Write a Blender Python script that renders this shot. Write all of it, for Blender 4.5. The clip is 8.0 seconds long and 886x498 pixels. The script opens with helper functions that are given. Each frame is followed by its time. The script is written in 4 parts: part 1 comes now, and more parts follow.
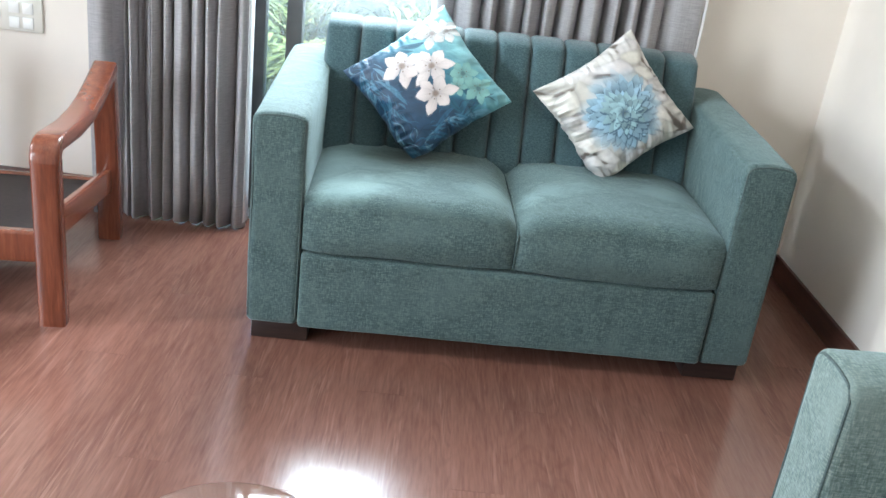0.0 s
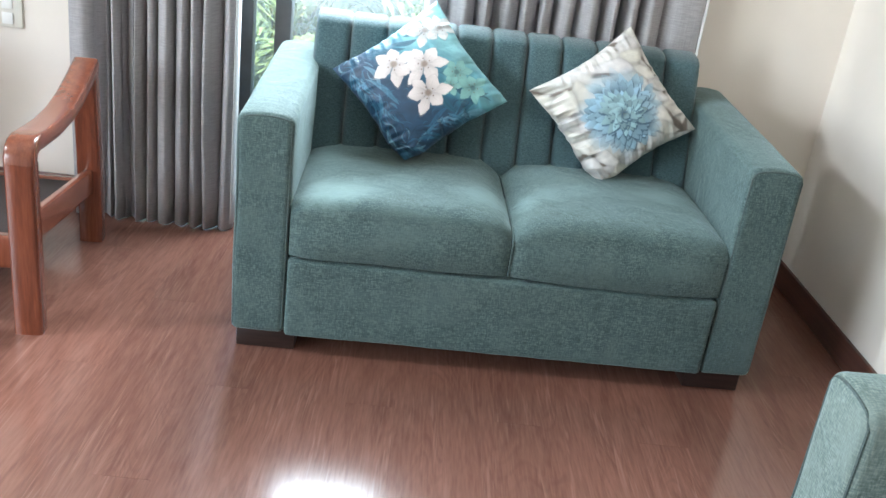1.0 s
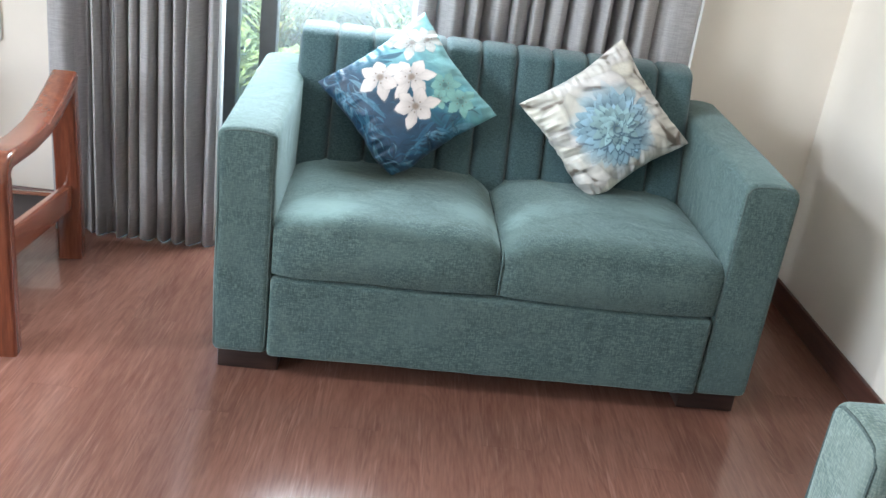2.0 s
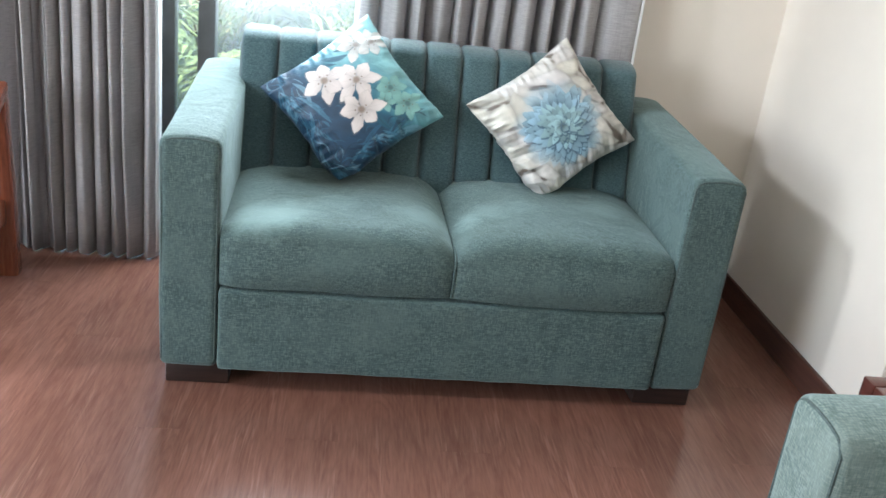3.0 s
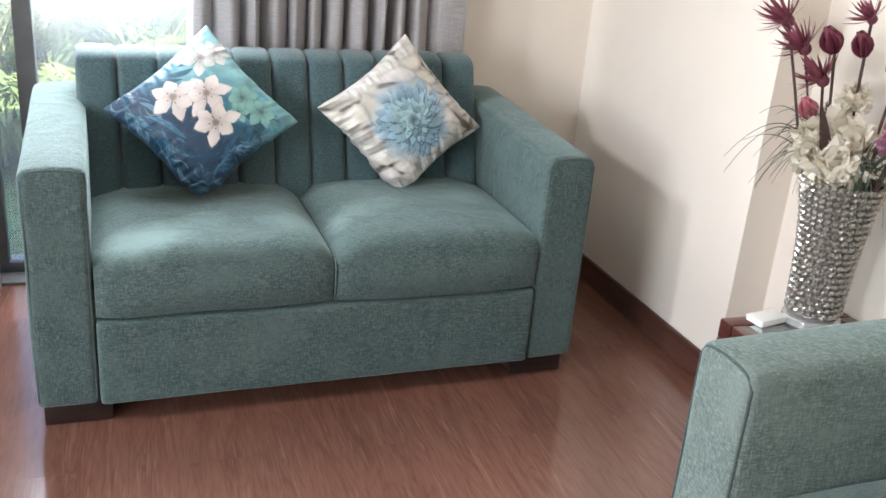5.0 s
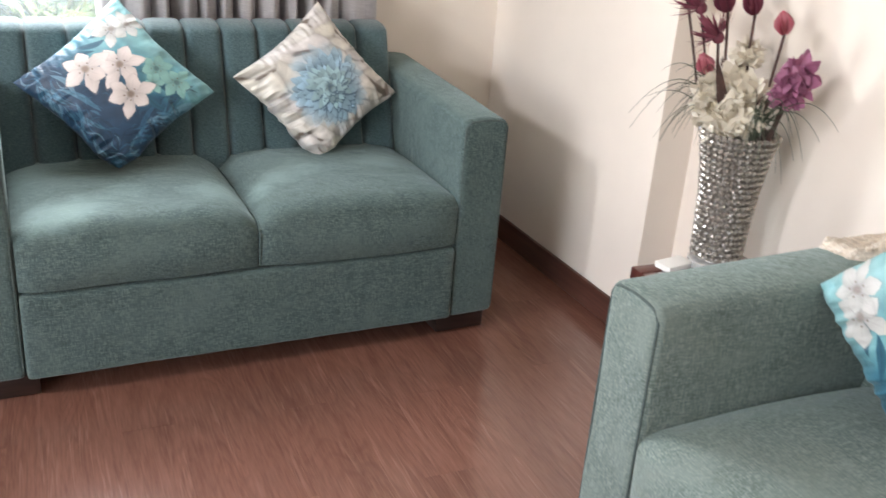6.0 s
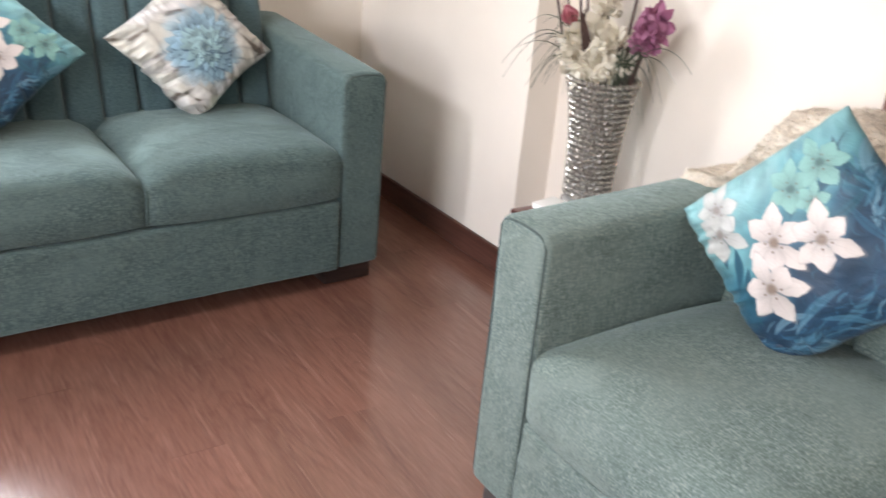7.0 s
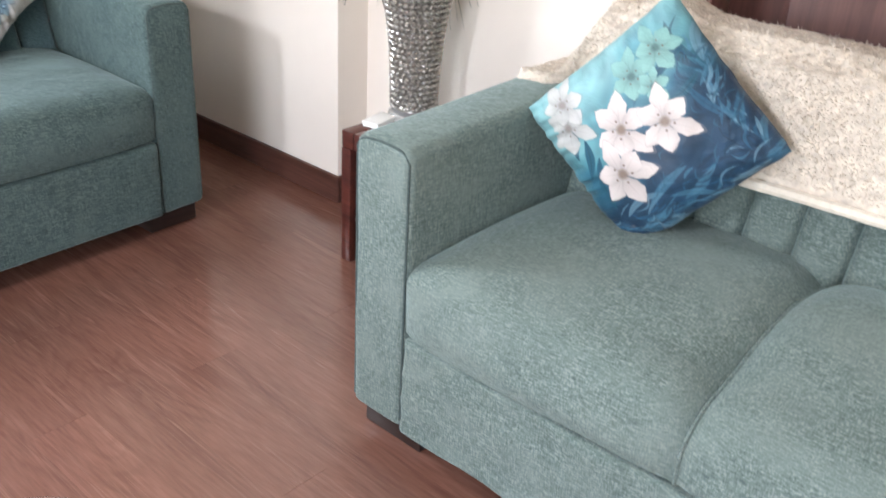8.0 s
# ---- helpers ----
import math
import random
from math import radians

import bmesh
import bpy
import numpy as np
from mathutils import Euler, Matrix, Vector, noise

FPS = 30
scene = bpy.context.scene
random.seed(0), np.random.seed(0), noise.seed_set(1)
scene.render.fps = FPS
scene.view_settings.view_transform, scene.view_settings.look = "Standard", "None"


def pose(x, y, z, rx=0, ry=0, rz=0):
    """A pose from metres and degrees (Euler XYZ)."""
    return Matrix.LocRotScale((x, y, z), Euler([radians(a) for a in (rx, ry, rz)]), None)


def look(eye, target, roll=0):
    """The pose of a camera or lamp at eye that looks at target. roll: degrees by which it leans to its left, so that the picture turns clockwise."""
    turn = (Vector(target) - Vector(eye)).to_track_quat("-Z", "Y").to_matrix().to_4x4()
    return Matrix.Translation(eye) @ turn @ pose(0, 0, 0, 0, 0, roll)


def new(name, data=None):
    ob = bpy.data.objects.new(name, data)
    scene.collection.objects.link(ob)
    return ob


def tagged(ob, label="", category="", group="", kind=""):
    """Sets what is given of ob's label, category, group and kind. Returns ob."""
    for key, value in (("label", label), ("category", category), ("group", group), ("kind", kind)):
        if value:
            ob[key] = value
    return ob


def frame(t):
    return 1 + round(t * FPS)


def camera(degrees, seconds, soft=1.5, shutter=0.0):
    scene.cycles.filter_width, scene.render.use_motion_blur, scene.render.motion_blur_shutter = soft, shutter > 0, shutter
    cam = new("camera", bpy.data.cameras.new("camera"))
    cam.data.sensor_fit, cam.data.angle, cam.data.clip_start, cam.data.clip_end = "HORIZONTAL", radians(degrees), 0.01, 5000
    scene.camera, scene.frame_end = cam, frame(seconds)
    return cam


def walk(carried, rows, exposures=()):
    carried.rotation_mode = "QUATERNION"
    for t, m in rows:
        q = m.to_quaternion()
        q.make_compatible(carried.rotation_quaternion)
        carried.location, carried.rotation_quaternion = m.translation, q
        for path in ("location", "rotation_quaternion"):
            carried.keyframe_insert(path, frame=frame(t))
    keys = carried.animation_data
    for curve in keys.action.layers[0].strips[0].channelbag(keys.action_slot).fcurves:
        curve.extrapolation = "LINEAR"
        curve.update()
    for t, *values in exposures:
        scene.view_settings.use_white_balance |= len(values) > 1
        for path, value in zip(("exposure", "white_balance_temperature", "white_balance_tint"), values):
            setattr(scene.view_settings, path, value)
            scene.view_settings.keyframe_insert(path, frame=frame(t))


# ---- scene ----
cam = camera(52.3, 8.0, soft=1.5, shutter=0.35)
PATH = [
    (0, (-0.262, -2.245, 1.244), (-0.203, -0.396, 0.484), 7.2),
    (0.5, (-0.262, -2.188, 1.239), (-0.191, -0.34, 0.477), 7.4),
    (1, (-0.257, -2.15, 1.239), (-0.185, -0.306, 0.468), 7.5),
    (1.5, (-0.244, -2.111, 1.238), (-0.175, -0.263, 0.478), 7.4),
    (3, (-0.263, -2.054, 1.225), (-0.054, -0.203, 0.495), 7.1),
    (3.5, (-0.329, -2.05, 1.234), (-0.022, -0.21, 0.512), 5.6),
    (4, (-0.379, -2.051, 1.242), (0.052, -0.234, 0.526), 4.8),
    (4.5, (-0.424, -2.063, 1.246), (0.135, -0.278, 0.539), 4.9),
    (5.8, (-0.474, -2.115, 1.241), (0.268, -0.411, 0.502), 4.5),
    (6, (-0.482, -2.14, 1.239), (0.309, -0.463, 0.488), 4.5),
    (6.5, (-0.545, -2.198, 1.238), (0.336, -0.58, 0.46), 3.9),
    (7, (-0.579, -2.203, 1.23), (0.464, -0.694, 0.431), 5.1),
    (7.5, (-0.628, -2.143, 1.224), (0.637, -0.839, 0.388), 4.9),
    (8, (-0.667, -2.112, 1.213), (0.679, -0.959, 0.287), 3.5),
]
walk(cam, [(t, look(eye, target, roll)) for t, eye, target, roll in PATH], exposures=[(0.0, 3.02, 6000, 7), (1.5, 2.98, 6030, 6), (3.5, 2.83, 6200, 9), (4.5, 2.82, 6350, 11), (6.0, 2.77, 6780, 16), (7.0, 2.85, 6700, 16), (8.0, 2.93, 6380, 15)])

# ---- world and lights ----
world = bpy.data.worlds.new("world")
scene.world = world
world.use_nodes = True
wn, wl = world.node_tree.nodes, world.node_tree.links
sky = wn.new("ShaderNodeTexSky")
sky.sky_type = "NISHITA"
sky.sun_disc = False
sky.sun_elevation, sky.sun_rotation = radians(66), radians(195)
wl.new(sky.outputs["Color"], wn["Background"].inputs["Color"])
wn["Background"].inputs["Strength"].default_value = 0.15

sun = new("sun", bpy.data.lights.new("sun", "SUN"))
sun.data.energy, sun.data.angle, sun.data.color = 3.5, radians(0.6), (1.0, 0.95, 0.86)
sun.matrix_world = look((-0.95, -3.6, 8.4), (0, 0, 0))


def window_lamp(name, eye, target, w, h, power, colour):
    lamp = new(name, bpy.data.lights.new(name, "AREA"))
    lamp.data.shape, lamp.data.size, lamp.data.size_y = "RECTANGLE", w, h
    lamp.data.energy, lamp.data.color = power, colour
    lamp.matrix_world = look(eye, target)


# daylight in the gap between the curtains and in the high side window
window_lamp("daylight_garden_window", (-0.59, 0.93, 1.55), (-0.59, -1.0, 1.0), 0.54, 1.2, 9.2, (0.88, 0.96, 1.0))
window_lamp("daylight_side_window", (-3.85, -1.10, 2.66), (0.8, 0.02, 0.5), 0.32, 0.36, 13.0, (0.92, 0.965, 1.0))
# added fill lamp that brightens the sofa fronts, out of view
window_lamp("fill_rear_opening", (-3.40, -2.45, 1.15), (-0.6, -0.1, 0.25), 1.5, 1.4, 13.5, (0.93, 0.975, 1.0))


# ---- materials ----
def material(name, rough=0.6, metal=0.0):
    m = bpy.data.materials.new(name)
    m.use_nodes = True
    b = m.node_tree.nodes["Principled BSDF"]
    b.inputs["Roughness"].default_value, b.inputs["Metallic"].default_value = rough, metal
    return m, m.node_tree, b


def node(tree, kind, links=(), **values):
    n = tree.nodes.new(kind)
    for key, value in values.items():
        n.inputs[key.replace("_", " ")].default_value = value
    for socket, source in links:
        tree.links.new(source, n.inputs[socket])
    return n


def coords(tree, scale=(1, 1, 1), rotate=(0, 0, 0), shift=(0, 0, 0)):
    tc = tree.nodes.new("ShaderNodeTexCoord")
    mp = node(tree, "ShaderNodeMapping", [("Vector", tc.outputs["Object"])])
    mp.inputs["Scale"].default_value, mp.inputs["Rotation"].default_value, mp.inputs["Location"].default_value = scale, rotate, shift
    return mp.outputs["Vector"]


def noise_tex(tree, vector, scale, detail=3.0, rough=0.55):
    return node(tree, "ShaderNodeTexNoise", [("Vector", vector)], Scale=scale, Detail=detail, Roughness=rough).outputs["Fac"]


def ramp(tree, fac, stops):
    r = node(tree, "ShaderNodeValToRGB", [("Fac", fac)])
    e = r.color_ramp.elements
    while len(e) < len(stops):
        e.new(0.5)
    for el, (at, c) in zip(e, stops):
        el.position, el.color = at, (*c, 1)
    return r.outputs["Color"]


def mix(tree, fac, a, b, mode="MIX"):
    n = tree.nodes.new("ShaderNodeMix")
    n.data_type, n.blend_type = "RGBA", mode
    for socket, v in ((0, fac), (6, a), (7, b)):
        if isinstance(v, (int, float)):
            n.inputs[socket].default_value = v
        elif isinstance(v, tuple):
            n.inputs[socket].default_value = (*v, 1)
        else:
            tree.links.new(v, n.inputs[socket])
    return n.outputs[2]


def math_node(tree, op, a, b=0.0):
    n = tree.nodes.new("ShaderNodeMath")
    n.operation = op
    for i, v in enumerate((a, b)):
        if isinstance(v, (int, float)):
            n.inputs[i].default_value = v
        else:
            tree.links.new(v, n.inputs[i])
    return n.outputs[0]


def bump(tree, b, height, strength, dist):
    n = node(tree, "ShaderNodeBump", [("Height", height)], Strength=strength, Distance=dist)
    tree.links.new(n.outputs["Normal"], b.inputs["Normal"])


def base(tree, b, colour):
    if isinstance(colour, tuple):
        b.inputs["Base Color"].default_value = (*colour, 1)
    else:
        tree.links.new(colour, b.inputs["Base Color"])


def fabric_material(name, dark, mid, pale, nap, marks=()):
    """Chenille: crossed slubby threads, pale flecks, brushed patches; marks are pale spots (x, y, z, radius, strength).
    """
    m, t, b = material(name, 0.85)
    fine, long = 400, 76
    layers = [noise_tex(t, coords(t, v, shift=(k * 3, k, k * 5)), 1.0, 1.5) for k, v in enumerate(((fine, fine, long), (long, long, fine), (fine, long, fine), (long, fine, fine)))]
    geo = t.nodes.new("ShaderNodeNewGeometry")
    part_z = node(t, "ShaderNodeSeparateXYZ", [("Vector", geo.outputs["Normal"])]).outputs["Z"]
    flat = ramp(t, math_node(t, "ABSOLUTE", part_z), [(0.55, (0, 0, 0)), (0.8, (1, 1, 1))])
    upright_weave = math_node(t, "MULTIPLY", math_node(t, "ADD", layers[0], layers[1]), 0.5)
    flat_weave = math_node(t, "MULTIPLY", math_node(t, "ADD", layers[2], layers[3]), 0.5)
    threads = node(t, "ShaderNodeMix", [(0, flat), (2, upright_weave), (3, flat_weave)]).outputs[0]
    slub = noise_tex(t, coords(t, (26, 26, 9)), 1.0, 3)
    weave = math_node(t, "ADD", threads, math_node(t, "MULTIPLY", math_node(t, "SUBTRACT", slub, 0.5), 0.14))
    patch = ramp(t, node(t, "ShaderNodeTexNoise", [("Vector", coords(t, (1, 1, 1.6)))], Scale=5.0, Detail=4.0, Roughness=0.6, Distortion=0.8).outputs["Fac"], [(0.44, (0, 0, 0)), (0.66, (0.6, 0.6, 0.6))])
    c = ramp(t, weave, [(0.36, dark), (0.5, mid), (0.64, pale)])
    c = mix(t, patch, c, nap)
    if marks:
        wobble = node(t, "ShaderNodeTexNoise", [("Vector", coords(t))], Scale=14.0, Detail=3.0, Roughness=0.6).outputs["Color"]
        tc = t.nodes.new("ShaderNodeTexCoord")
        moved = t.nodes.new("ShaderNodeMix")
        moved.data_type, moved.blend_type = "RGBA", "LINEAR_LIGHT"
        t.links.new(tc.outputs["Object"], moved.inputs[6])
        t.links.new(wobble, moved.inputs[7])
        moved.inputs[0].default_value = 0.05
        # each mark blends a soft-edged paler spot into the cloth
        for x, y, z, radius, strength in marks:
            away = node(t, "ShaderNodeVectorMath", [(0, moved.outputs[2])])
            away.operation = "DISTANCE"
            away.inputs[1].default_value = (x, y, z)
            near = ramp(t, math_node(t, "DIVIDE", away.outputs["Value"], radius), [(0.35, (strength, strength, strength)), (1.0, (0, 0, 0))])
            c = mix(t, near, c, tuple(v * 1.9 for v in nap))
    base(t, b, c)
    b.inputs["Sheen Weight"].default_value = 0.4
    b.inputs["Sheen Roughness"].default_value = 0.4
    b.inputs["Sheen Tint"].default_value = (0.75, 0.95, 0.95, 1)
    b.inputs["Specular IOR Level"].default_value = 0.2
    creases = node(t, "ShaderNodeTexNoise", [("Vector", coords(t, (1, 1, 1.5), (0.3, 0.5, 0.4)))], Scale=7.0, Detail=3.0, Roughness=0.5, Distortion=1.5).outputs["Fac"]
    bump(t, b, math_node(t, "ADD", math_node(t, "MULTIPLY", threads, 0.3), creases), 0.35, 0.014)
    return m


def back_fabric_material():
    """The smoother, darker cloth of the channelled back."""
    m, t, b = material("dark_teal_weave", 0.9)
    a = noise_tex(t, coords(t, (500, 500, 120)), 1.0, 2)
    w = noise_tex(t, coords(t, (120, 120, 500)), 1.0, 2)
    threads = math_node(t, "MULTIPLY", math_node(t, "ADD", a, w), 0.5)
    c = ramp(t, threads, [(0.36, (0.028, 0.054, 0.064)), (0.5, (0.056, 0.098, 0.110)), (0.66, (0.11, 0.165, 0.172))])
    base(t, b, mix(t, math_node(t, "MULTIPLY", noise_tex(t, coords(t), 6, 3), 0.4), c, (0.085, 0.14, 0.145)))
    b.inputs["Sheen Weight"].default_value = 0.3
    b.inputs["Specular IOR Level"].default_value = 0.2
    bump(t, b, threads, 0.35, 0.002)
    return m


def plain_material(name, colour, rough=0.6, metal=0.0, grain=30.0, vary=0.12, relief=0.0):
    m, t, b = material(name, rough, metal)
    n = noise_tex(t, coords(t), grain, 4)
    dark = tuple(c * (1 - vary) for c in colour)
    light = tuple(min(1, c * (1 + vary)) for c in colour)
    base(t, b, ramp(t, n, [(0.3, dark), (0.7, light)]))
    if relief:
        bump(t, b, n, 0.4, relief)
    return m


def wood_material(name, dark, mid, light, rough, along=(18, 1.6, 18), scale=1.0, clear=0.0):
    m, t, b = material(name, rough)
    v = coords(t, tuple(a * scale for a in along))
    g = noise_tex(t, v, 1.6, 6, 0.6)
    fine = noise_tex(t, coords(t, tuple(a * 9 * scale for a in along)), 1.0, 2)
    f = math_node(t, "ADD", math_node(t, "MULTIPLY", g, 0.75), math_node(t, "MULTIPLY", fine, 0.25))
    base(t, b, ramp(t, f, [(0.32, dark), (0.5, mid), (0.68, light)]))
    b.inputs["Coat Weight"].default_value = clear
    b.inputs["Coat Roughness"].default_value = 0.15
    bump(t, b, fine, 0.1, 0.001)
    return m


def floor_material():
    """Red-brown laminate: each plank with its own tone and grain, pale pores, a satin coat."""
    m, t, b = material("laminate", 0.3)
    info = t.nodes.new("ShaderNodeObjectInfo")
    tc = t.nodes.new("ShaderNodeTexCoord")
    off = node(t, "ShaderNodeVectorMath", [(0, tc.outputs["Object"])])
    off.operation = "ADD"
    comb = node(t, "ShaderNodeCombineXYZ")
    t.links.new(math_node(t, "MULTIPLY", info.outputs["Random"], 37.0), comb.inputs[0])
    t.links.new(math_node(t, "MULTIPLY", info.outputs["Random"], 91.0), comb.inputs[1])
    t.links.new(comb.outputs[0], off.inputs[1])

    def mapped(s):
        mp = node(t, "ShaderNodeMapping", [("Vector", off.outputs[0])])
        mp.inputs["Scale"].default_value = s
        return mp.outputs["Vector"]
    broad = node(t, "ShaderNodeTexNoise", [("Vector", mapped((11, 1.3, 1)))], Scale=1.0, Detail=5.0, Roughness=0.6, Distortion=2.2).outputs["Fac"]
    fine = noise_tex(t, mapped((150, 13, 1)), 1.0, 3)
    pores = node(t, "ShaderNodeTexNoise", [("Vector", mapped((105, 4.5, 1)))], Scale=1.0, Detail=1.5, Roughness=0.5, Distortion=1.1).outputs["Fac"]
    swirl = node(t, "ShaderNodeTexNoise", [("Vector", mapped((7, 1.1, 1)))], Scale=1.0, Detail=1.0, Roughness=0.4, Distortion=0.6).outputs["Fac"]
    rings = math_node(t, "SINE", math_node(t, "MULTIPLY", swirl, 150.0))
    zone = ramp(t, noise_tex(t, mapped((9, 2.2, 4)), 1.0, 2), [(0.42, (0.12, 0.12, 0.12)), (0.62, (1, 1, 1))])
    c = ramp(t, broad, [(0.25, (0.135, 0.057, 0.040)), (0.5, (0.188, 0.083, 0.059)), (0.78, (0.235, 0.112, 0.081))])
    c = mix(t, 0.24, c, ramp(t, fine, [(0.34, (0.105, 0.044, 0.031)), (0.66, (0.260, 0.128, 0.095))]))
    c = mix(t, math_node(t, "MULTIPLY", zone, math_node(t, "MULTIPLY", ramp(t, rings, [(0.2, (0, 0, 0)), (1.0, (0.38, 0.38, 0.38))]), fine)), c, (0.085, 0.036, 0.026))
    flecks = math_node(t, "MULTIPLY", ramp(t, pores, [(0.55, (0, 0, 0)), (0.72, (0.38, 0.38, 0.38))]), zone)
    c = mix(t, flecks, c, (0.34, 0.19, 0.145))
    tone = math_node(t, "ADD", math_node(t, "MULTIPLY", info.outputs["Random"], 0.16), 0.92)
    hsv = node(t, "ShaderNodeHueSaturation", [("Color", c), ("Value", tone)])
    base(t, b, hsv.outputs["Color"])
    rough = math_node(t, "ADD", math_node(t, "MULTIPLY", fine, 0.09), 0.145)
    t.links.new(rough, b.inputs["Roughness"])
    b.inputs["Specular IOR Level"].default_value = 0.85
    bump(t, b, fine, 0.06, 0.001)
    return m


def curtain_material():
    m, t, b = material("taupe_slub_silk", 0.55)
    slub = noise_tex(t, coords(t, (30, 30, 520)), 1.0, 2)
    warp = noise_tex(t, coords(t, (600, 600, 14)), 1.0, 2)
    f = math_node(t, "ADD", math_node(t, "MULTIPLY", slub, 0.6), math_node(t, "MULTIPLY", warp, 0.4))
    base(t, b, ramp(t, f, [(0.35, (0.33, 0.31, 0.315)), (0.65, (0.54, 0.515, 0.52))]))
    b.inputs["Sheen Weight"].default_value = 0.25
    bump(t, b, f, 0.2, 0.001)
    tr = node(t, "ShaderNodeBsdfTranslucent", Color=(0.40, 0.37, 0.37, 1))
    mx = node(t, "ShaderNodeMixShader", [(1, b.outputs[0]), (2, tr.outputs[0])], Fac=0.2)
    t.links.new(mx.outputs[0], t.nodes["Material Output"].inputs["Surface"])
    return m


def glass_material(name, tint, rough=0.0):
    m, t, b = material(name, rough)
    base(t, b, tint)
    b.inputs["Transmission Weight"].default_value = 1.0
    b.inputs["IOR"].default_value = 1.47
    return m


def leaf_material(name, dark, light, sheer=0.35):
    m, t, b = material(name, 0.5)
    geo = t.nodes.new("ShaderNodeNewGeometry")
    c = ramp(t, geo.outputs["Random Per Island"], [(0.0, dark), (1.0, light)])
    base(t, b, c)
    tr = node(t, "ShaderNodeBsdfTranslucent", [("Color", c)])
    mx = node(t, "ShaderNodeMixShader", [(1, b.outputs[0]), (2, tr.outputs[0])], Fac=sheer)
    t.links.new(mx.outputs[0], t.nodes["Material Output"].inputs["Surface"])
    return m


def print_material(name, rough, sheen):
    """Printed satin: the dye pattern is stored on the cloth itself."""
    m, t, b = material(name, rough)
    at = t.nodes.new("ShaderNodeAttribute")
    at.attribute_name = "dye"
    weave = noise_tex(t, coords(t), 700, 2)
    base(t, b, mix(t, 0.12, at.outputs["Color"], ramp(t, weave, [(0.3, (0.3, 0.3, 0.3)), (0.7, (0.9, 0.9, 0.9))]), "MULTIPLY"))
    b.inputs["Sheen Weight"].default_value = sheen
    crinkle = node(t, "ShaderNodeTexNoise", [("Vector", coords(t, (1, 1.4, 1), (0, 0, 0.7)))], Scale=26.0, Detail=4.0, Roughness=0.6, Distortion=1.2).outputs["Fac"]
    bump(t, b, math_node(t, "ADD", crinkle, math_node(t, "MULTIPLY", weave, 0.06)), 0.45, 0.006)
    return m


# the loveseat's chenille, coloured darker and bluer for the shade it stands in
FABRIC = fabric_material("chenille_shaded", (0.040, 0.064, 0.063), (0.066, 0.101, 0.099), (0.118, 0.165, 0.158), (0.094, 0.135, 0.130), ((-0.47, 0.07, 0.45, 0.10, 0.75), (-0.40, 0.11, 0.45, 0.09, 0.6), (-0.30, 0.17, 0.46, 0.08, 0.35), (-0.08, 0.16, 0.45, 0.10, 0.6), (0.04, 0.16, 0.455, 0.06, 0.7), (0.11, 0.21, 0.46, 0.07, 0.5), (0.20, 0.25, 0.46, 0.07, 0.3), (0.45, 0.30, 0.45, 0.10, 0.45)))
# the same chenille coloured paler and greyer for the light on the long sofa
LIT_FABRIC = fabric_material("chenille_lit", (0.074, 0.105, 0.096), (0.126, 0.166, 0.152), (0.220, 0.265, 0.240), (0.178, 0.220, 0.200))
BACK_FABRIC = back_fabric_material()
# welt cloth darkened to carry the shadow line along the seam
SHADED_SEAM = plain_material("shaded_seam_cloth", (0.062, 0.088, 0.085), 0.9, grain=300, vary=0.3)
LAMINATE = floor_material()
WALL = plain_material("cream_wall_paint", (0.80, 0.725, 0.645), 0.75, grain=5, vary=0.02, relief=0.0006)
CEILING = plain_material("ceiling_paint", (0.82, 0.80, 0.77), 0.8, grain=4, vary=0.02)
SKIRTING = wood_material("skirting_wood", (0.05, 0.02, 0.014), (0.085, 0.034, 0.025), (0.13, 0.055, 0.04), 0.35, (2, 2, 40))
DARK_FOOT = wood_material("dark_stained_wood", (0.012, 0.006, 0.005), (0.022, 0.012, 0.010), (0.04, 0.02, 0.016), 0.4, (3, 3, 30))
TEAK = wood_material("varnished_teak", (0.095, 0.024, 0.012), (0.165, 0.043, 0.020), (0.24, 0.072, 0.033), 0.25, (26, 26, 2.2), clear=0.6)
MAHOGANY = wood_material("mahogany", (0.035, 0.010, 0.008), (0.075, 0.020, 0.015), (0.12, 0.035, 0.024), 0.3, (22, 2, 22), clear=0.4)
DOOR_WOOD = wood_material("door_wood", (0.05, 0.018, 0.014), (0.085, 0.032, 0.025), (0.12, 0.05, 0.038), 0.45, (20, 20, 1.6))
FRAME_WOOD = wood_material("door_frame_wood", (0.15, 0.06, 0.05), (0.21, 0.09, 0.075), (0.27, 0.125, 0.1), 0.45, (20, 20, 1.6))
DARK_SEAT = plain_material("dark_brown_rexine", (0.022, 0.013, 0.011), 0.85, grain=90, vary=0.3, relief=0.0006)
CURTAIN = curtain_material()
LINING = plain_material("white_curtain_lining", (0.55, 0.55, 0.54), 0.8, grain=60, vary=0.04)
ALUMINIUM = plain_material("grey_aluminium", (0.17, 0.178, 0.185), 0.45, 0.3, 20, 0.1)
SILL_STONE = plain_material("grey_sill_stone", (0.16, 0.155, 0.155), 0.5, grain=60, vary=0.12)
PANE = glass_material("window_glass", (1, 1, 1))
pane_tree = PANE.node_tree
# translucent share in the glass imitates the glare veil over the bright garden
haze = node(pane_tree, "ShaderNodeBsdfTranslucent", Color=(0.9, 0.92, 0.9, 1))
hazed_pane = node(pane_tree, "ShaderNodeMixShader", [(1, pane_tree.nodes["Principled BSDF"].outputs[0]), (2, haze.outputs[0])], Fac=0.11)
pane_tree.links.new(hazed_pane.outputs[0], pane_tree.nodes["Material Output"].inputs["Surface"])
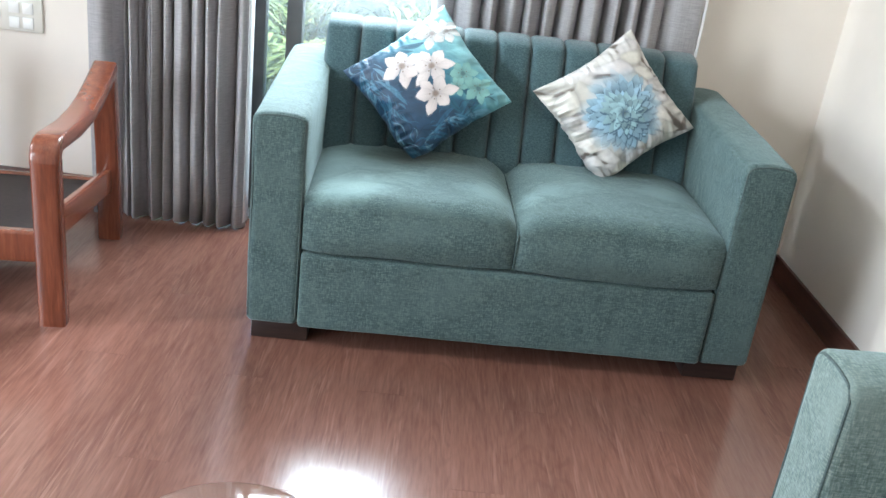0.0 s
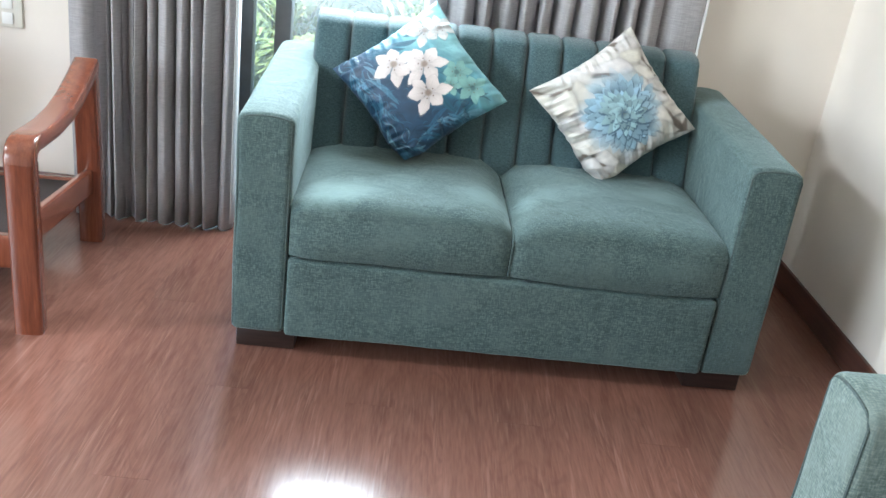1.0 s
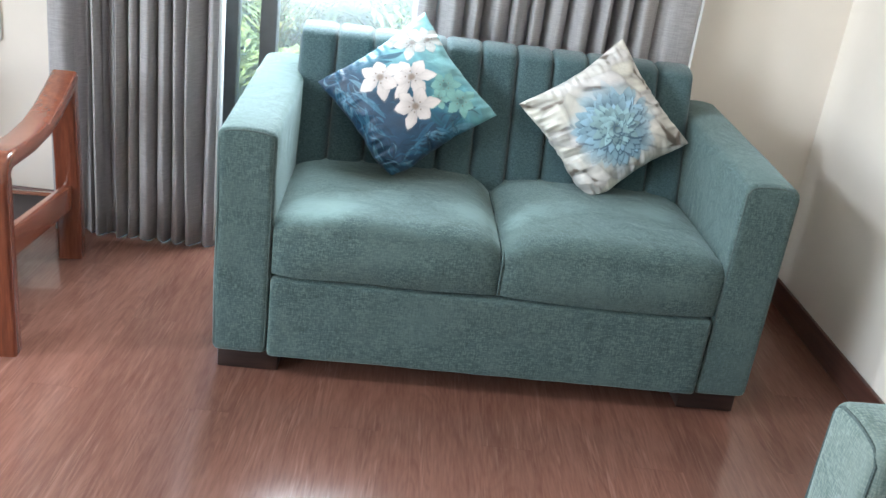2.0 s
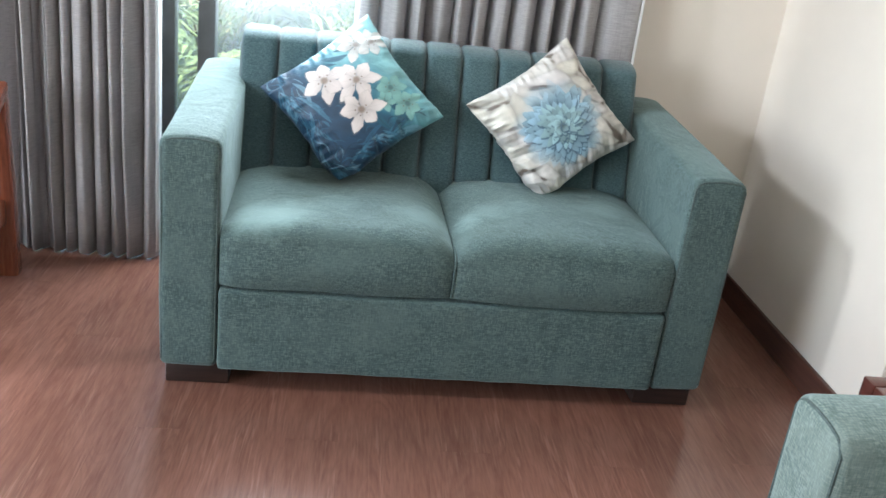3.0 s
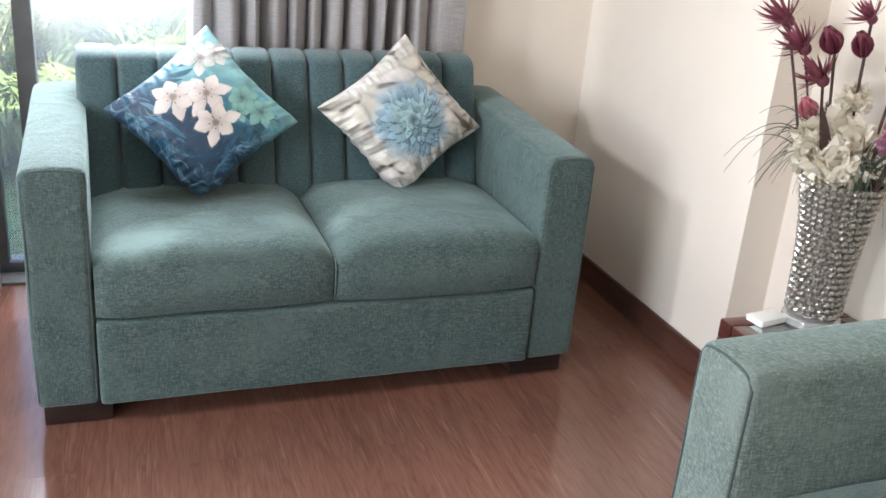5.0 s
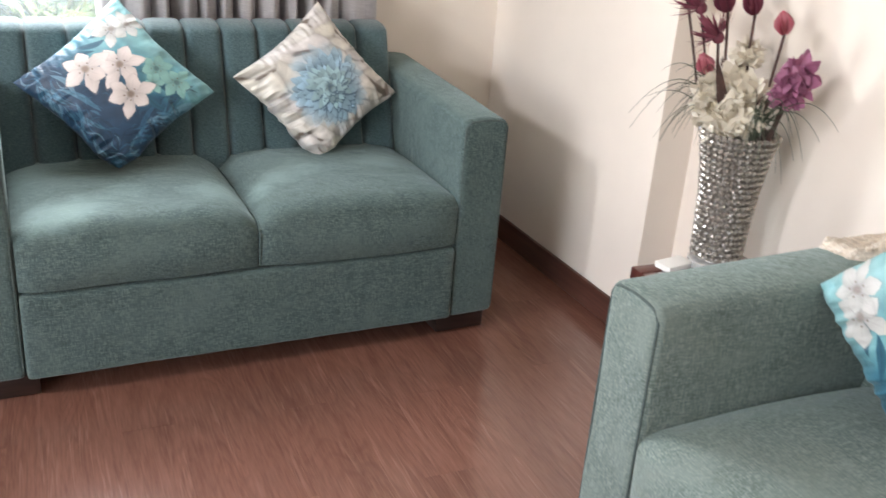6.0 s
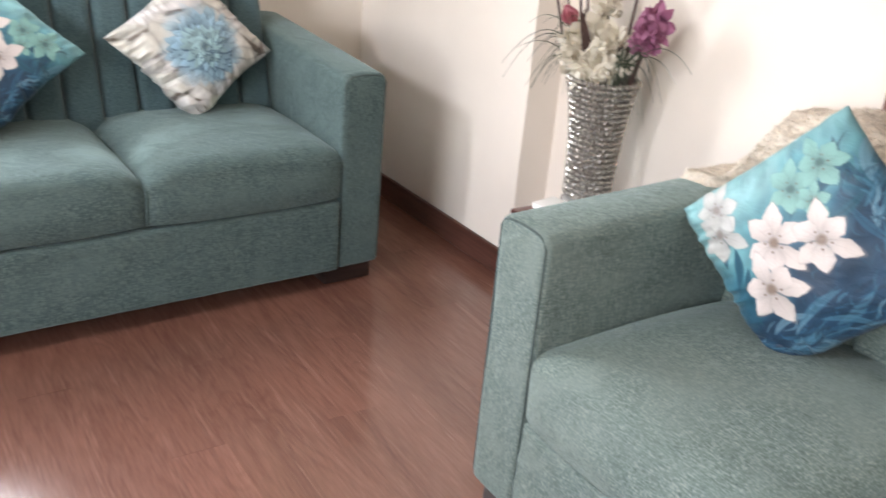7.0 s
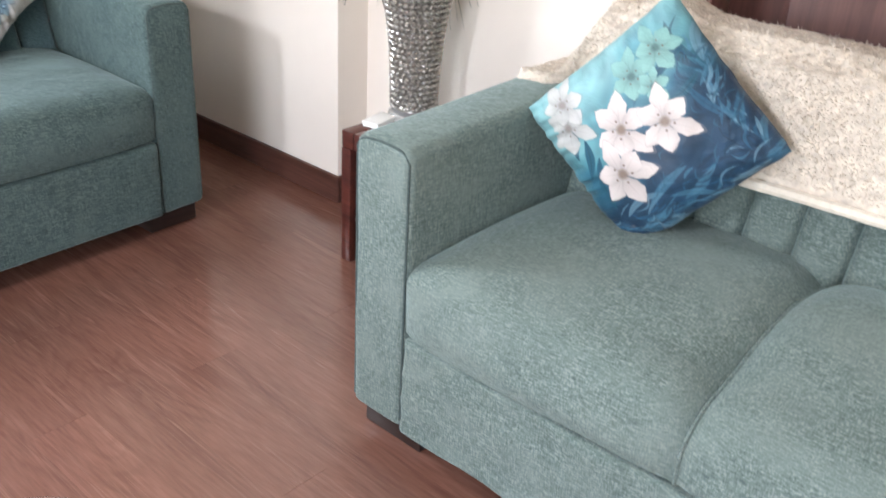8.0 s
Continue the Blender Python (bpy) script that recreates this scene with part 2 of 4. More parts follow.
CLEAR = glass_material("clear_glass", (0.98, 1.0, 0.99))
TABLE_GLASS = plain_material("mirror_glass_inlay", (0.45, 0.46, 0.47), 0.05, 0.9, grain=3, vary=0.05)
PLASTIC = plain_material("ivory_plastic", (0.72, 0.69, 0.62), 0.35, grain=8, vary=0.03)
WHITE_PLASTIC = plain_material("white_plastic", (0.8, 0.79, 0.76), 0.4, grain=8, vary=0.03)
CRYSTAL = plain_material("cut_crystal", (0.55, 0.555, 0.55), 0.08, 0.6, 60, 0.12)
CHROME = plain_material("chrome", (0.7, 0.7, 0.7), 0.12, 1.0, 10, 0.05)
BEAD = plain_material("smoky_silver_beads", (0.37, 0.345, 0.315), 0.24, 0.6, 140, 0.5)
CREAM_THROW = plain_material("cream_fleece", (0.68, 0.60, 0.51), 0.95, grain=55, vary=0.25, relief=0.004)
THROW_HEM = plain_material("cream_hem", (0.72, 0.65, 0.55), 0.9, grain=90, vary=0.08, relief=0.001)
FLORAL = print_material("floral_satin_print", 0.5, 0.08)
STONES = print_material("pebble_satin_print", 0.36, 0.08)
PALM = leaf_material("palm_leaf", (0.085, 0.135, 0.045), (0.22, 0.30, 0.115))
PALM_YELLOW = leaf_material("yellowing_palm_leaf", (0.18, 0.20, 0.05), (0.33, 0.34, 0.11))
BARK = plain_material("palm_stem", (0.32, 0.32, 0.16), 0.8, grain=40, vary=0.3)
LAWN = plain_material("lawn", (0.075, 0.12, 0.035), 0.9, grain=25, vary=0.5, relief=0.02)
GRASS_BLADE = leaf_material("artificial_grass", (0.035, 0.05, 0.03), (0.09, 0.11, 0.07), 0.15)
MAROON = leaf_material("maroon_petal", (0.15, 0.036, 0.060), (0.30, 0.085, 0.125), 0.3)
PINK = leaf_material("pink_petal", (0.48, 0.13, 0.18), (0.64, 0.26, 0.30), 0.3)
MAGENTA = leaf_material("magenta_petal", (0.30, 0.10, 0.19), (0.46, 0.20, 0.31), 0.3)
CREAM = leaf_material("cream_petal", (0.64, 0.58, 0.47), (0.84, 0.79, 0.69), 0.25)
STEM = plain_material("brown_stem", (0.06, 0.03, 0.025), 0.7, grain=60, vary=0.3)


# ---- mesh helpers ----
def part(name, bm, mat, parent=None, label="", smooth=40, at=None):
    """Links a bmesh as one mesh object, under a thing or a part where one is given."""
    me = bpy.data.meshes.new(name)
    bmesh.ops.recalc_face_normals(bm, faces=bm.faces)
    bm.to_mesh(me)
    bm.free()
    if smooth:
        me.shade_smooth()
        me.set_sharp_from_angle(angle=radians(smooth))
    me.materials.append(mat)
    ob = new(name, me)
    ob.parent = parent
    if at is not None:
        ob.matrix_basis = at
    if label:
        ob["label"] = label
    return ob


def box(x0, x1, y0, y1, z0, z1, r=0.0, seg=2, bm=None):
    """A box with its edges rounded by r."""
    own = bmesh.new()
    bmesh.ops.create_cube(own, size=1)
    for v in own.verts:
        v.co = Vector((x0 + (v.co.x + 0.5) * (x1 - x0), y0 + (v.co.y + 0.5) * (y1 - y0), z0 + (v.co.z + 0.5) * (z1 - z0)))
    if r:
        bmesh.ops.bevel(own, geom=own.edges[:], offset=r, segments=seg, profile=0.5, affect="EDGES")
    return join(bm, own)


def join(bm, own):
    if bm is None:
        return own
    me = bpy.data.meshes.new("join")
    own.to_mesh(me)
    own.free()
    bm.from_mesh(me)
    bpy.data.meshes.remove(me)
    return bm


def grid(nu, nv, place, bm=None, close_u=False):
    """A sheet of nu by nv cells through place(u, v), u and v from 0 to 1."""
    bm = bm or bmesh.new()
    rows = [[bm.verts.new(place(i / nu, j / nv)) for j in range(nv + 1)] for i in range(nu if close_u else nu + 1)]
    for i in range(nu):
        a, b = rows[i], rows[(i + 1) % len(rows)]
        for j in range(nv):
            bm.faces.new((a[j], b[j], b[j + 1], a[j + 1]))
    return bm


def tube(points, radius, sides=8, bm=None, ends=None, closed=False):
    """A round bar along points; ends: the radius at the last point."""
    bm = bm or bmesh.new()
    pts = [Vector(p) for p in points]
    ends = radius if ends is None else ends
    rings = []
    n = len(pts)
    for i, p in enumerate(pts):
        a = pts[i - 1] if (i or closed) else p
        b = pts[(i + 1) % n] if (i < n - 1 or closed) else p
        d = (b - a).normalized()
        side = d.cross(Vector((0, 0, 1)) if abs(d.z) < 0.95 else Vector((1, 0, 0))).normalized()
        up = side.cross(d)
        r = radius + (ends - radius) * i / max(1, n - 1)
        rings.append([bm.verts.new(p + r * (math.cos(k * math.tau / sides) * side + math.sin(k * math.tau / sides) * up)) for k in range(sides)])
    for i in range(n if closed else n - 1):
        a, b = rings[i], rings[(i + 1) % n]
        for k in range(sides):
            bm.faces.new((a[k], a[(k + 1) % sides], b[(k + 1) % sides], b[k]))
    if not closed:
        bm.faces.new(rings[0][::-1])
        bm.faces.new(rings[-1])
    return bm


def lathe(profile, sides=32, bm=None):
    bm = bm or bmesh.new()
    rings = []
    for r, z in profile:
        rings.append([bm.verts.new((r * math.cos(k * math.tau / sides), r * math.sin(k * math.tau / sides), z)) for k in range(sides)])
    for a, b in zip(rings, rings[1:]):
        for k in range(sides):
            bm.faces.new((a[k], a[(k + 1) % sides], b[(k + 1) % sides], b[k]))
    bm.faces.new(rings[0][::-1])
    bm.faces.new(rings[-1])
    return bm


def thing(name, label, category, at=None, group=""):
    ob = new(name)
    if at is not None:
        ob.matrix_basis = at
    return tagged(ob, label, category, group)


def structure(name, bm, mat, label, category):
    return tagged(part(name, bm, mat, smooth=0), label, category, kind="structure")


# ---- the room ----
X0, X1, X2, Y0, Y1, H = -3.3, 1.09, 1.21, -4.1, 0.89, 2.95
COLUMN_END = -0.155
WX0, WX1, WTOP = -1.42, 0.62, 2.2     # garden window
DY0, DY1, DTOP = -2.15, -1.24, 2.08   # door in the wall behind the long sofa

sub = box(X0 - 0.2, X2 + 0.2, Y0 - 0.2, Y1 + 0.2, -0.12, -0.012)
floor = structure("floor", sub, SKIRTING, "red-brown wood laminate floor in narrow planks", "floor")

bm = box(X0 - 0.2, WX0, Y1, Y1 + 0.2, -0.012, H)
box(WX1, X1 + 0.2, Y1, Y1 + 0.2, -0.012, H, bm=bm)
box(WX0, WX1, Y1, Y1 + 0.2, WTOP, H, bm=bm)
structure("wall_north", bm, WALL, "cream painted wall with a tall garden window", "wall")
bm = box(X1, X1 + 0.35, COLUMN_END, Y1, -0.012, H)
structure("wall_pier", bm, WALL, "cream painted pier stepping out beside the corner", "wall")
bm = box(X2, X2 + 0.2, DY1 + 0.06, COLUMN_END, -0.012, H)
box(X2, X2 + 0.2, Y0, DY0 - 0.06, -0.012, H, bm=bm)
box(X2, X2 + 0.2, DY0 - 0.06, DY1 + 0.06, DTOP + 0.06, H, bm=bm)
structure("wall_east", bm, WALL, "cream painted wall with a wooden door", "wall")
SY0, SY1, SZ0, SZ1 = -1.50, -0.64, 1.9, 2.72
# opening added out of view to let the fill lamp in
BY0, BY1, BZ0, BZ1 = -3.26, -1.64, 0.40, 1.90
bm = box(X0 - 0.2, X0, Y0, BY0, -0.012, H)
box(X0 - 0.2, X0, BY0, BY1, -0.012, BZ0, bm=bm)
box(X0 - 0.2, X0, BY0, BY1, BZ1, H, bm=bm)
box(X0 - 0.2, X0, BY1, SY0, -0.012, H, bm=bm)
box(X0 - 0.2, X0, SY1, Y1, -0.012, H, bm=bm)
box(X0 - 0.2, X0, SY0, SY1, -0.012, SZ0, bm=bm)
box(X0 - 0.2, X0, SY0, SY1, SZ1, H, bm=bm)
structure("wall_west", bm, WALL, "cream painted wall with a high side window and an added fill opening", "wall")
structure("wall_south", box(X0 - 0.2, X2 + 0.2, Y0 - 0.2, Y0, -0.012, H), WALL, "plain cream painted wall", "wall")
structure("ceiling", box(X0 - 0.2, X2 + 0.35, Y0 - 0.2, Y1 + 0.2, H, H + 0.15), CEILING, "plain white painted ceiling", "ceiling")


def skirting(x0, x1, y0, y1):
    bm = box(x0, x1, y0, y1, 0.0, 0.088, 0.004, 2)
    structure("baseboard", bm, SKIRTING, "dark red-brown wooden skirting board", "baseboard")


skirting(X1 - 0.014, X1, COLUMN_END - 0.014, Y1 - 0.0145)
skirting(X1 + 0.0005, X2 - 0.0145, COLUMN_END - 0.014, COLUMN_END)
skirting(X2 - 0.014, X2, DY1 + 0.065, COLUMN_END - 0.0005)
skirting(X0, WX0, Y1 - 0.014, Y1)
skirting(WX1, X1, Y1 - 0.014, Y1)


def garden_window():
    w = tagged(thing("window_1", "tall sliding garden window in grey aluminium frame", "window"), kind="structure")
    y = Y1 + 0.06
    for x in (WX0, WX1 - 0.05):
        part("window_frame", box(x, x + 0.05, y, y + 0.08, 0.02, WTOP, 0.004), ALUMINIUM, w)
    part("window_frame", box(WX0, WX1, y, y + 0.08, WTOP - 0.05, WTOP, 0.004), ALUMINIUM, w)
    part("window_frame", box(WX0, WX1, y, y + 0.08, 0.0, 0.045, 0.004), ALUMINIUM, w)
    for x in (-0.945, -0.798):
        part("sash_stile", box(x, x + (0.075 if x < -0.9 else 0.055), y - 0.01, y + 0.05, 0.045, WTOP - 0.05, 0.004), ALUMINIUM, w)
    for a, b in ((WX0 + 0.05, -0.945), (-0.87, -0.798), (-0.743, WX1 - 0.05)):
        pane = part("pane", box(a, b, y + 0.018, y + 0.024, 0.045, WTOP - 0.05), PANE, w, smooth=0)
        pane.visible_shadow = False
    part("window_sill", box(WX0, WX1, Y1 - 0.03, y, -0.01, 0.012, 0.004), SILL_STONE, w, "grey stone threshold strip")


garden_window()


def door():
    d = tagged(thing("door_1", "closed dark brown wooden door in reddish frame", "door"), kind="structure")
    part("door_frame", box(X2 - 0.025, X2 + 0.14, DY1, DY1 + 0.06, 0, DTOP + 0.06, 0.006), FRAME_WOOD, d, "red-brown wooden jamb")
    part("door_frame", box(X2 - 0.025, X2 + 0.14, DY0 - 0.06, DY0, 0, DTOP + 0.06, 0.006), FRAME_WOOD, d)
    part("door_frame", box(X2 - 0.025, X2 + 0.14, DY0, DY1, DTOP, DTOP + 0.06, 0.006), FRAME_WOOD, d)
    leaf = part("door_leaf", box(X2 + 0.05, X2 + 0.09, DY0 + 0.004, DY1 - 0.004, 0.008, DTOP - 0.004, 0.003), DOOR_WOOD, d)
    for z0, z1 in ((0.2, 0.95), (1.1, 1.95)):
        part("door_panel", box(X2 + 0.04, X2 + 0.055, DY0 + 0.14, DY1 - 0.14, z0, z1, 0.008), DOOR_WOOD, leaf)


door()


def side_window(name, label, x0, x1, y0, y1, z0, z1):
    w = tagged(thing(name, label, "window"), kind="structure")
    for za, zb in ((z0, z0 + 0.05), (z1 - 0.05, z1)):
        part("window_frame", box(x0, x1, y0, y1, za, zb, 0.004), ALUMINIUM, w)
    for ya in (y0, y1 - 0.05):
        part("window_frame", box(x0, x1, ya, ya + 0.05, z0 + 0.05, z1 - 0.05, 0.004), ALUMINIUM, w)


side_window("window_2", "high side window with grey metal frame", X0 - 0.12, X0 - 0.06, SY0, SY1, SZ0, SZ1)
# frame round the added fill opening
side_window("fill_window", "added unseen opening for the fill lamp with grey metal frame", X0 - 0.12, X0 - 0.06, BY0, BY1, BZ0, BZ1)


def curtain(x0, x1, widths, depth, label, seed, hem=None):
    """A hanging curtain with thickness; the folds are uneven tubes with narrow valleys and open a little to the floor."""
    rng = random.Random(seed)
    folds = len(widths)
    bounds = [sum(widths[:k]) / sum(widths) for k in range(folds + 1)]
    lean = [rng.uniform(-0.25, 0.25) for _ in range(folds)]

    def place(u, v):
        k = max(i for i in range(folds) if bounds[i] <= u + 1e-9)
        s = min(1.0, (u - bounds[k]) / (bounds[k + 1] - bounds[k]))
        z = 0.003 + v * 2.245
        amp = 0.050 * depth[k] * (1.0 - 0.25 * v) * (0.55 + 0.45 * min(1.0, v * 7))
        wave = 2.0 * math.sin(s * math.pi) ** 0.62 - 1.1 + 0.10 * math.sin(s * 11 + k)
        sway = 0.020 * noise.noise((k * 1.7 + seed, v * 2.2, 5.0)) * math.sin(s * math.pi)
        x = x0 + (x1 - x0) * u + 0.030 * lean[k] * math.sin(s * math.pi) + sway
        y = 0.775 - amp * wave - 0.012 * (1 - v) ** 2 + 0.006 * noise.noise((u * 9 + seed, v * 3.0, 0.0))
        end = max(0.0, (abs(u - 0.5) - 0.47) / 0.03) if (u < 0.5) == (x0 < -1) else 0.0    # the outer end turns back to the wall
        y += (0.872 - y) * end ** 0.7
        return (x, y, z + 0.003 * noise.noise((u * 12, seed, 3)))
    bm = grid(folds * 20, 26, place)
    me_ob = part("cloth", bm, CURTAIN, None, smooth=60)
    sol = me_ob.modifiers.new("thickness", "SOLIDIFY")
    sol.thickness, sol.offset = 0.003, 0
    c = thing("curtain", label, "curtain", group="curtains at the garden window")
    me_ob.parent = c
    part("rod_ring_tape", box(x0 + 0.01, x1 - 0.01, 0.765, 0.785, 2.245, 2.275, 0.003), CURTAIN, c)
    if hem is not None:
        part("lining_edge", grid(1, 18, lambda u, v: (hem + 0.009 * u, 0.742 + 0.03 * u, 0.03 + v * 2.2)), LINING, c, "white lining along the leading edge").modifiers.new("thickness", "SOLIDIFY").thickness = 0.003
    return c


curtain(-1.43, -0.885, (1.7, 0.9, 0.8, 0.7, 0.6, 0.6, 1.1, 0.9, 0.9, 1.0, 0.9), (0.5, -0.75, 1.1, -0.7, 1.25, 0.8, 1.1, 0.9, 1.0, 1.15, 0.8), "grey-brown slub silk curtain hanging in deep folds", 4, hem=-0.886)
curtain(-0.30, 0.605, (1.0, 1.3, 0.8, 1.2, 0.9, 0.7, 1.0, 1.2, 0.8, 0.9, 1.1, 2.2), (0.7, 1.1, 1.2, 0.8, 1.1, 1.2, 0.9, 1.1, 1.25, 1.0, 0.9, 0.4), "grey-brown slub silk curtain drawn behind the loveseat", 9)
rod = thing("curtain_rod", "steel curtain rod over the garden window", "curtain rod")
part("rod", tube([(WX0 - 0.1, 0.775, 2.285), (WX1 + 0.1, 0.775, 2.285)], 0.0095, 10), CHROME, rod)
for x in (WX0 - 0.05, WX1 + 0.06):
    part("bracket", box(x - 0.008, x + 0.008, 0.775, Y1, 2.278, 2.292, 0.002), CHROME, rod)


def switch_plate():
    s = thing("switch_board", "ivory plastic socket and switch board on the wall", "switch board")
    part("plate", box(-1.86, -1.618, Y1 - 0.012, Y1, 0.585, 0.73, 0.004), PLASTIC, s)
    for x, z in ((-1.665, 0.665), (-1.665, 0.615), (-1.712, 0.665), (-1.712, 0.615)):
        part("switch", box(x - 0.018, x + 0.018, Y1 - 0.017, Y1 - 0.012, z - 0.019, z + 0.019, 0.002), WHITE_PLASTIC, s)
    part("socket", lathe([(0.026, 0), (0.026, 0.006), (0.02, 0.009)], 20), WHITE_PLASTIC, s, at=pose(-1.785, Y1 - 0.011, 0.64, 90))


switch_plate()


# ---- sofas ----
ARM, SEAT, FOOT, ARM_Z, DEPTH = 0.140, 0.566, 0.060, 0.643, 0.735


def sofa(name, label, seats, at, seed, cloth, back_cloth, back_z=0.785):
    """A two-tone sofa facing -y with its front at y = 0 and its middle at x = 0."""
    s = thing(name, label, "sofa", at)
    half = ARM + seats * SEAT / 2
    inner = half - ARM
    for side in (-1, 1):
        x0, x1 = (-half, -inner) if side < 0 else (inner, half)
        arm = box(x0, x1, 0.0, DEPTH, FOOT, ARM_Z, 0.0)
        bmesh.ops.subdivide_edges(arm, edges=arm.edges[:], cuts=5, use_grid_fill=True)
        rim = [e for e in arm.edges if len(e.link_faces) == 2 and e.link_faces[0].normal.dot(e.link_faces[1].normal) < 0.5]
        bmesh.ops.bevel(arm, geom=rim, offset=0.017, segments=4, profile=0.5, affect="EDGES")
        for v in arm.verts:
            k = max(0.0, min(1.0, (v.co.z - 0.3) / 0.3))
            across = (2 * v.co.x - x0 - x1) / (x1 - x0)
            v.co.z += (0.047 if seats < 3 else 0.030) * k * v.co.y / DEPTH + 0.010 * k * (1 - across * across)
            n = noise.noise((v.co.x * 6 + seed, v.co.y * 6, v.co.z * 6))
            v.co += Vector((0.003 * n, 0.003 * n, 0.002 * n))
        a = part("arm", arm, cloth, s, "boxy upholstered arm with welted front panel", 50)
        r, e = 0.020, 0.0062
        loop = [(x0 + e, FOOT + 0.02), (x0 + e, ARM_Z - r)]
        loop += [(x0 + e + r * (1 - math.cos(k)), ARM_Z - e - r + r * math.sin(k)) for k in (0.4, 0.8, 1.2, 1.57)]
        loop += [(x0 + e + r + (x1 - x0 - 2 * e - 2 * r) * k / 8, ARM_Z - e) for k in range(1, 8)]
        loop += [(x1 - e - r * (1 - math.cos(k)), ARM_Z - e - r + r * math.sin(k)) for k in (1.57, 1.2, 0.8, 0.4)]
        loop += [(x1 - e, ARM_Z - r), (x1 - e, FOOT + 0.02)]
        part("welt", tube([(x, 0.0042, z + (0.010 * (1 - ((2 * x - x0 - x1) / (x1 - x0)) ** 2) if z > 0.6 else 0.0)) for x, z in loop], 0.0026, 6), SHADED_SEAM, a, "stitched seam round the front panel, darkened as if shaded")
    for i in range(seats):
        x0 = -inner + i * SEAT
        x1 = x0 + SEAT

        def place(u, v, x0=x0, x1=x1, i=i):
            """v runs from the foot of the front over its rounded edge and along the top to the back."""
            x = x0 + 0.002 + (x1 - x0 - 0.004) * u
            w = 1 - abs(2 * u - 1) ** 9
            soft = math.sin(math.pi * u) ** 0.5
            front, turn = 0.28, 0.46
            span = u if i == 0 else 1.0 - u if i == seats - 1 else 1.0
            ry, rz = (0.052, 0.034) if seats < 3 else (0.052 + 0.063 * span, 0.034 + 0.056 * span)
            if v < front:
                q = v / front
                y, z = -0.010 - 0.014 * math.sin(q * math.pi) * soft, 0.291 + (0.144 - rz) * q
            elif v < turn:
                q = (v - front) / (turn - front) * math.pi / 2
                y, z = ry - 0.010 - ry * math.cos(q), 0.435 - rz + rz * math.sin(q)
            else:
                q = (v - turn) / (1 - turn)
                rise = 0.008 if seats < 3 else 0.010 + 0.036 * span
                y, z = ry - 0.010 + (0.527 - ry) * q, 0.435 + rise * math.sin(q * math.pi * (0.75 if seats < 3 else 0.9))
            crown = (0.006 + 0.014 * soft) * min(1.0, max(0.0, (v - 0.15) / 0.35))
            at_arm = (i == 0 and u < 0.5) or (i == seats - 1 and u > 0.5)
            z += crown * w - (0.008 if at_arm else 0.028 if seats < 3 else 0.022) * (1 - w) * (1 if v > 0.1 else v * 10)
            y += 0.014 * (1 - w) * (1 - min(1, v))
            n = noise.noise((x * 4 + seed, y * 5, z * 5))
            return (x, y + 0.004 * n * w, z + 0.005 * n * w)
        bm = grid(44, 44, place)
        c = part("seat_cushion", bm, cloth, s, "plump seat cushion with brushed nap and pale patches", 80)
        if i:
            pts = [place(0.0, k / 30) for k in range(31)]
            part("welt", tube([(p[0] + 0.0005, p[1] - 0.003, p[2] + 0.002) for p in pts], 0.003, 6), cloth, c)
    rail = box(-inner + 0.001, inner - 0.001, -0.008, DEPTH - 0.02, FOOT, 0.282, 0.0)
    bmesh.ops.subdivide_edges(rail, edges=[e for e in rail.edges if abs(e.verts[0].co.x - e.verts[1].co.x) > 0.1], cuts=30, use_grid_fill=True)
    bmesh.ops.subdivide_edges(rail, edges=[e for e in rail.edges if abs(e.verts[0].co.z - e.verts[1].co.z) > 0.1], cuts=7, use_grid_fill=True)
    rim = [e for e in rail.edges if len(e.link_faces) == 2 and e.link_faces[0].normal.dot(e.link_faces[1].normal) < 0.5]
    bmesh.ops.bevel(rail, geom=rim, offset=0.012, segments=3, profile=0.5, affect="EDGES")
    for v in rail.verts:
        v.co.y += (0.0015 + 0.0022 * seed) * noise.noise(((v.co.x + v.co.z) * 9 + seed, v.co.y, (v.co.z - 0.4 * v.co.x) * 14)) if v.co.y < 0.1 else 0
    part("front_rail", rail, cloth, s, "plain upholstered front rail", 50)

    # back: vertical channels, leaning
    n = round(2 * inner / (0.0985 if seats > 2 else 0.1035))
    back = part("backrest", box(-inner - 0.022, inner + 0.004, 0.60, DEPTH, 0.29, back_z + 0.01, 0.02, 3), back_cloth, s, "tall back tufted in vertical channels")
    w = (2 * inner + 0.026) / n
    for i in range(n):
        cx = -inner - 0.022 + (i + 0.5) * w

        def chan(u, v, cx=cx, i=i):
            """u across the channel, v from the seat up the front and over the top."""
            k = 2 * u - 1
            puff = 0.017 * (1 - abs(k) ** 5) - (0.018 if seats > 2 else 0.002)
            puff -= 0.010 * max(0.0, (abs(k) - 0.86) / 0.14)
            end = 0.02 if (i == 0 and u == 0) or (i == n - 1 and u == 1) else 0
            if v < 0.7:
                q = v / 0.7
                z = 0.38 + (back_z - 0.38) * q
                y = (0.475 if seats > 2 else 0.455) + 0.125 * q - puff
            else:
                q = (v - 0.7) / 0.3 * math.pi / 2
                z = back_z + (0.026 + puff * 0.35) * math.sin(q)
                y = (0.60 if seats > 2 else 0.58) - puff + (0.08 + puff) * (1 - math.cos(q))
            if end and v > 0.66:
                z -= 0.022 * min(1, (v - 0.66) / 0.1)
            return (cx + k * w / 2, y + 0.002 * noise.noise((i * 3.1, v * 4, seed)), z)
        part("channel", grid(22, 24, chan), back_cloth, back, smooth=70)
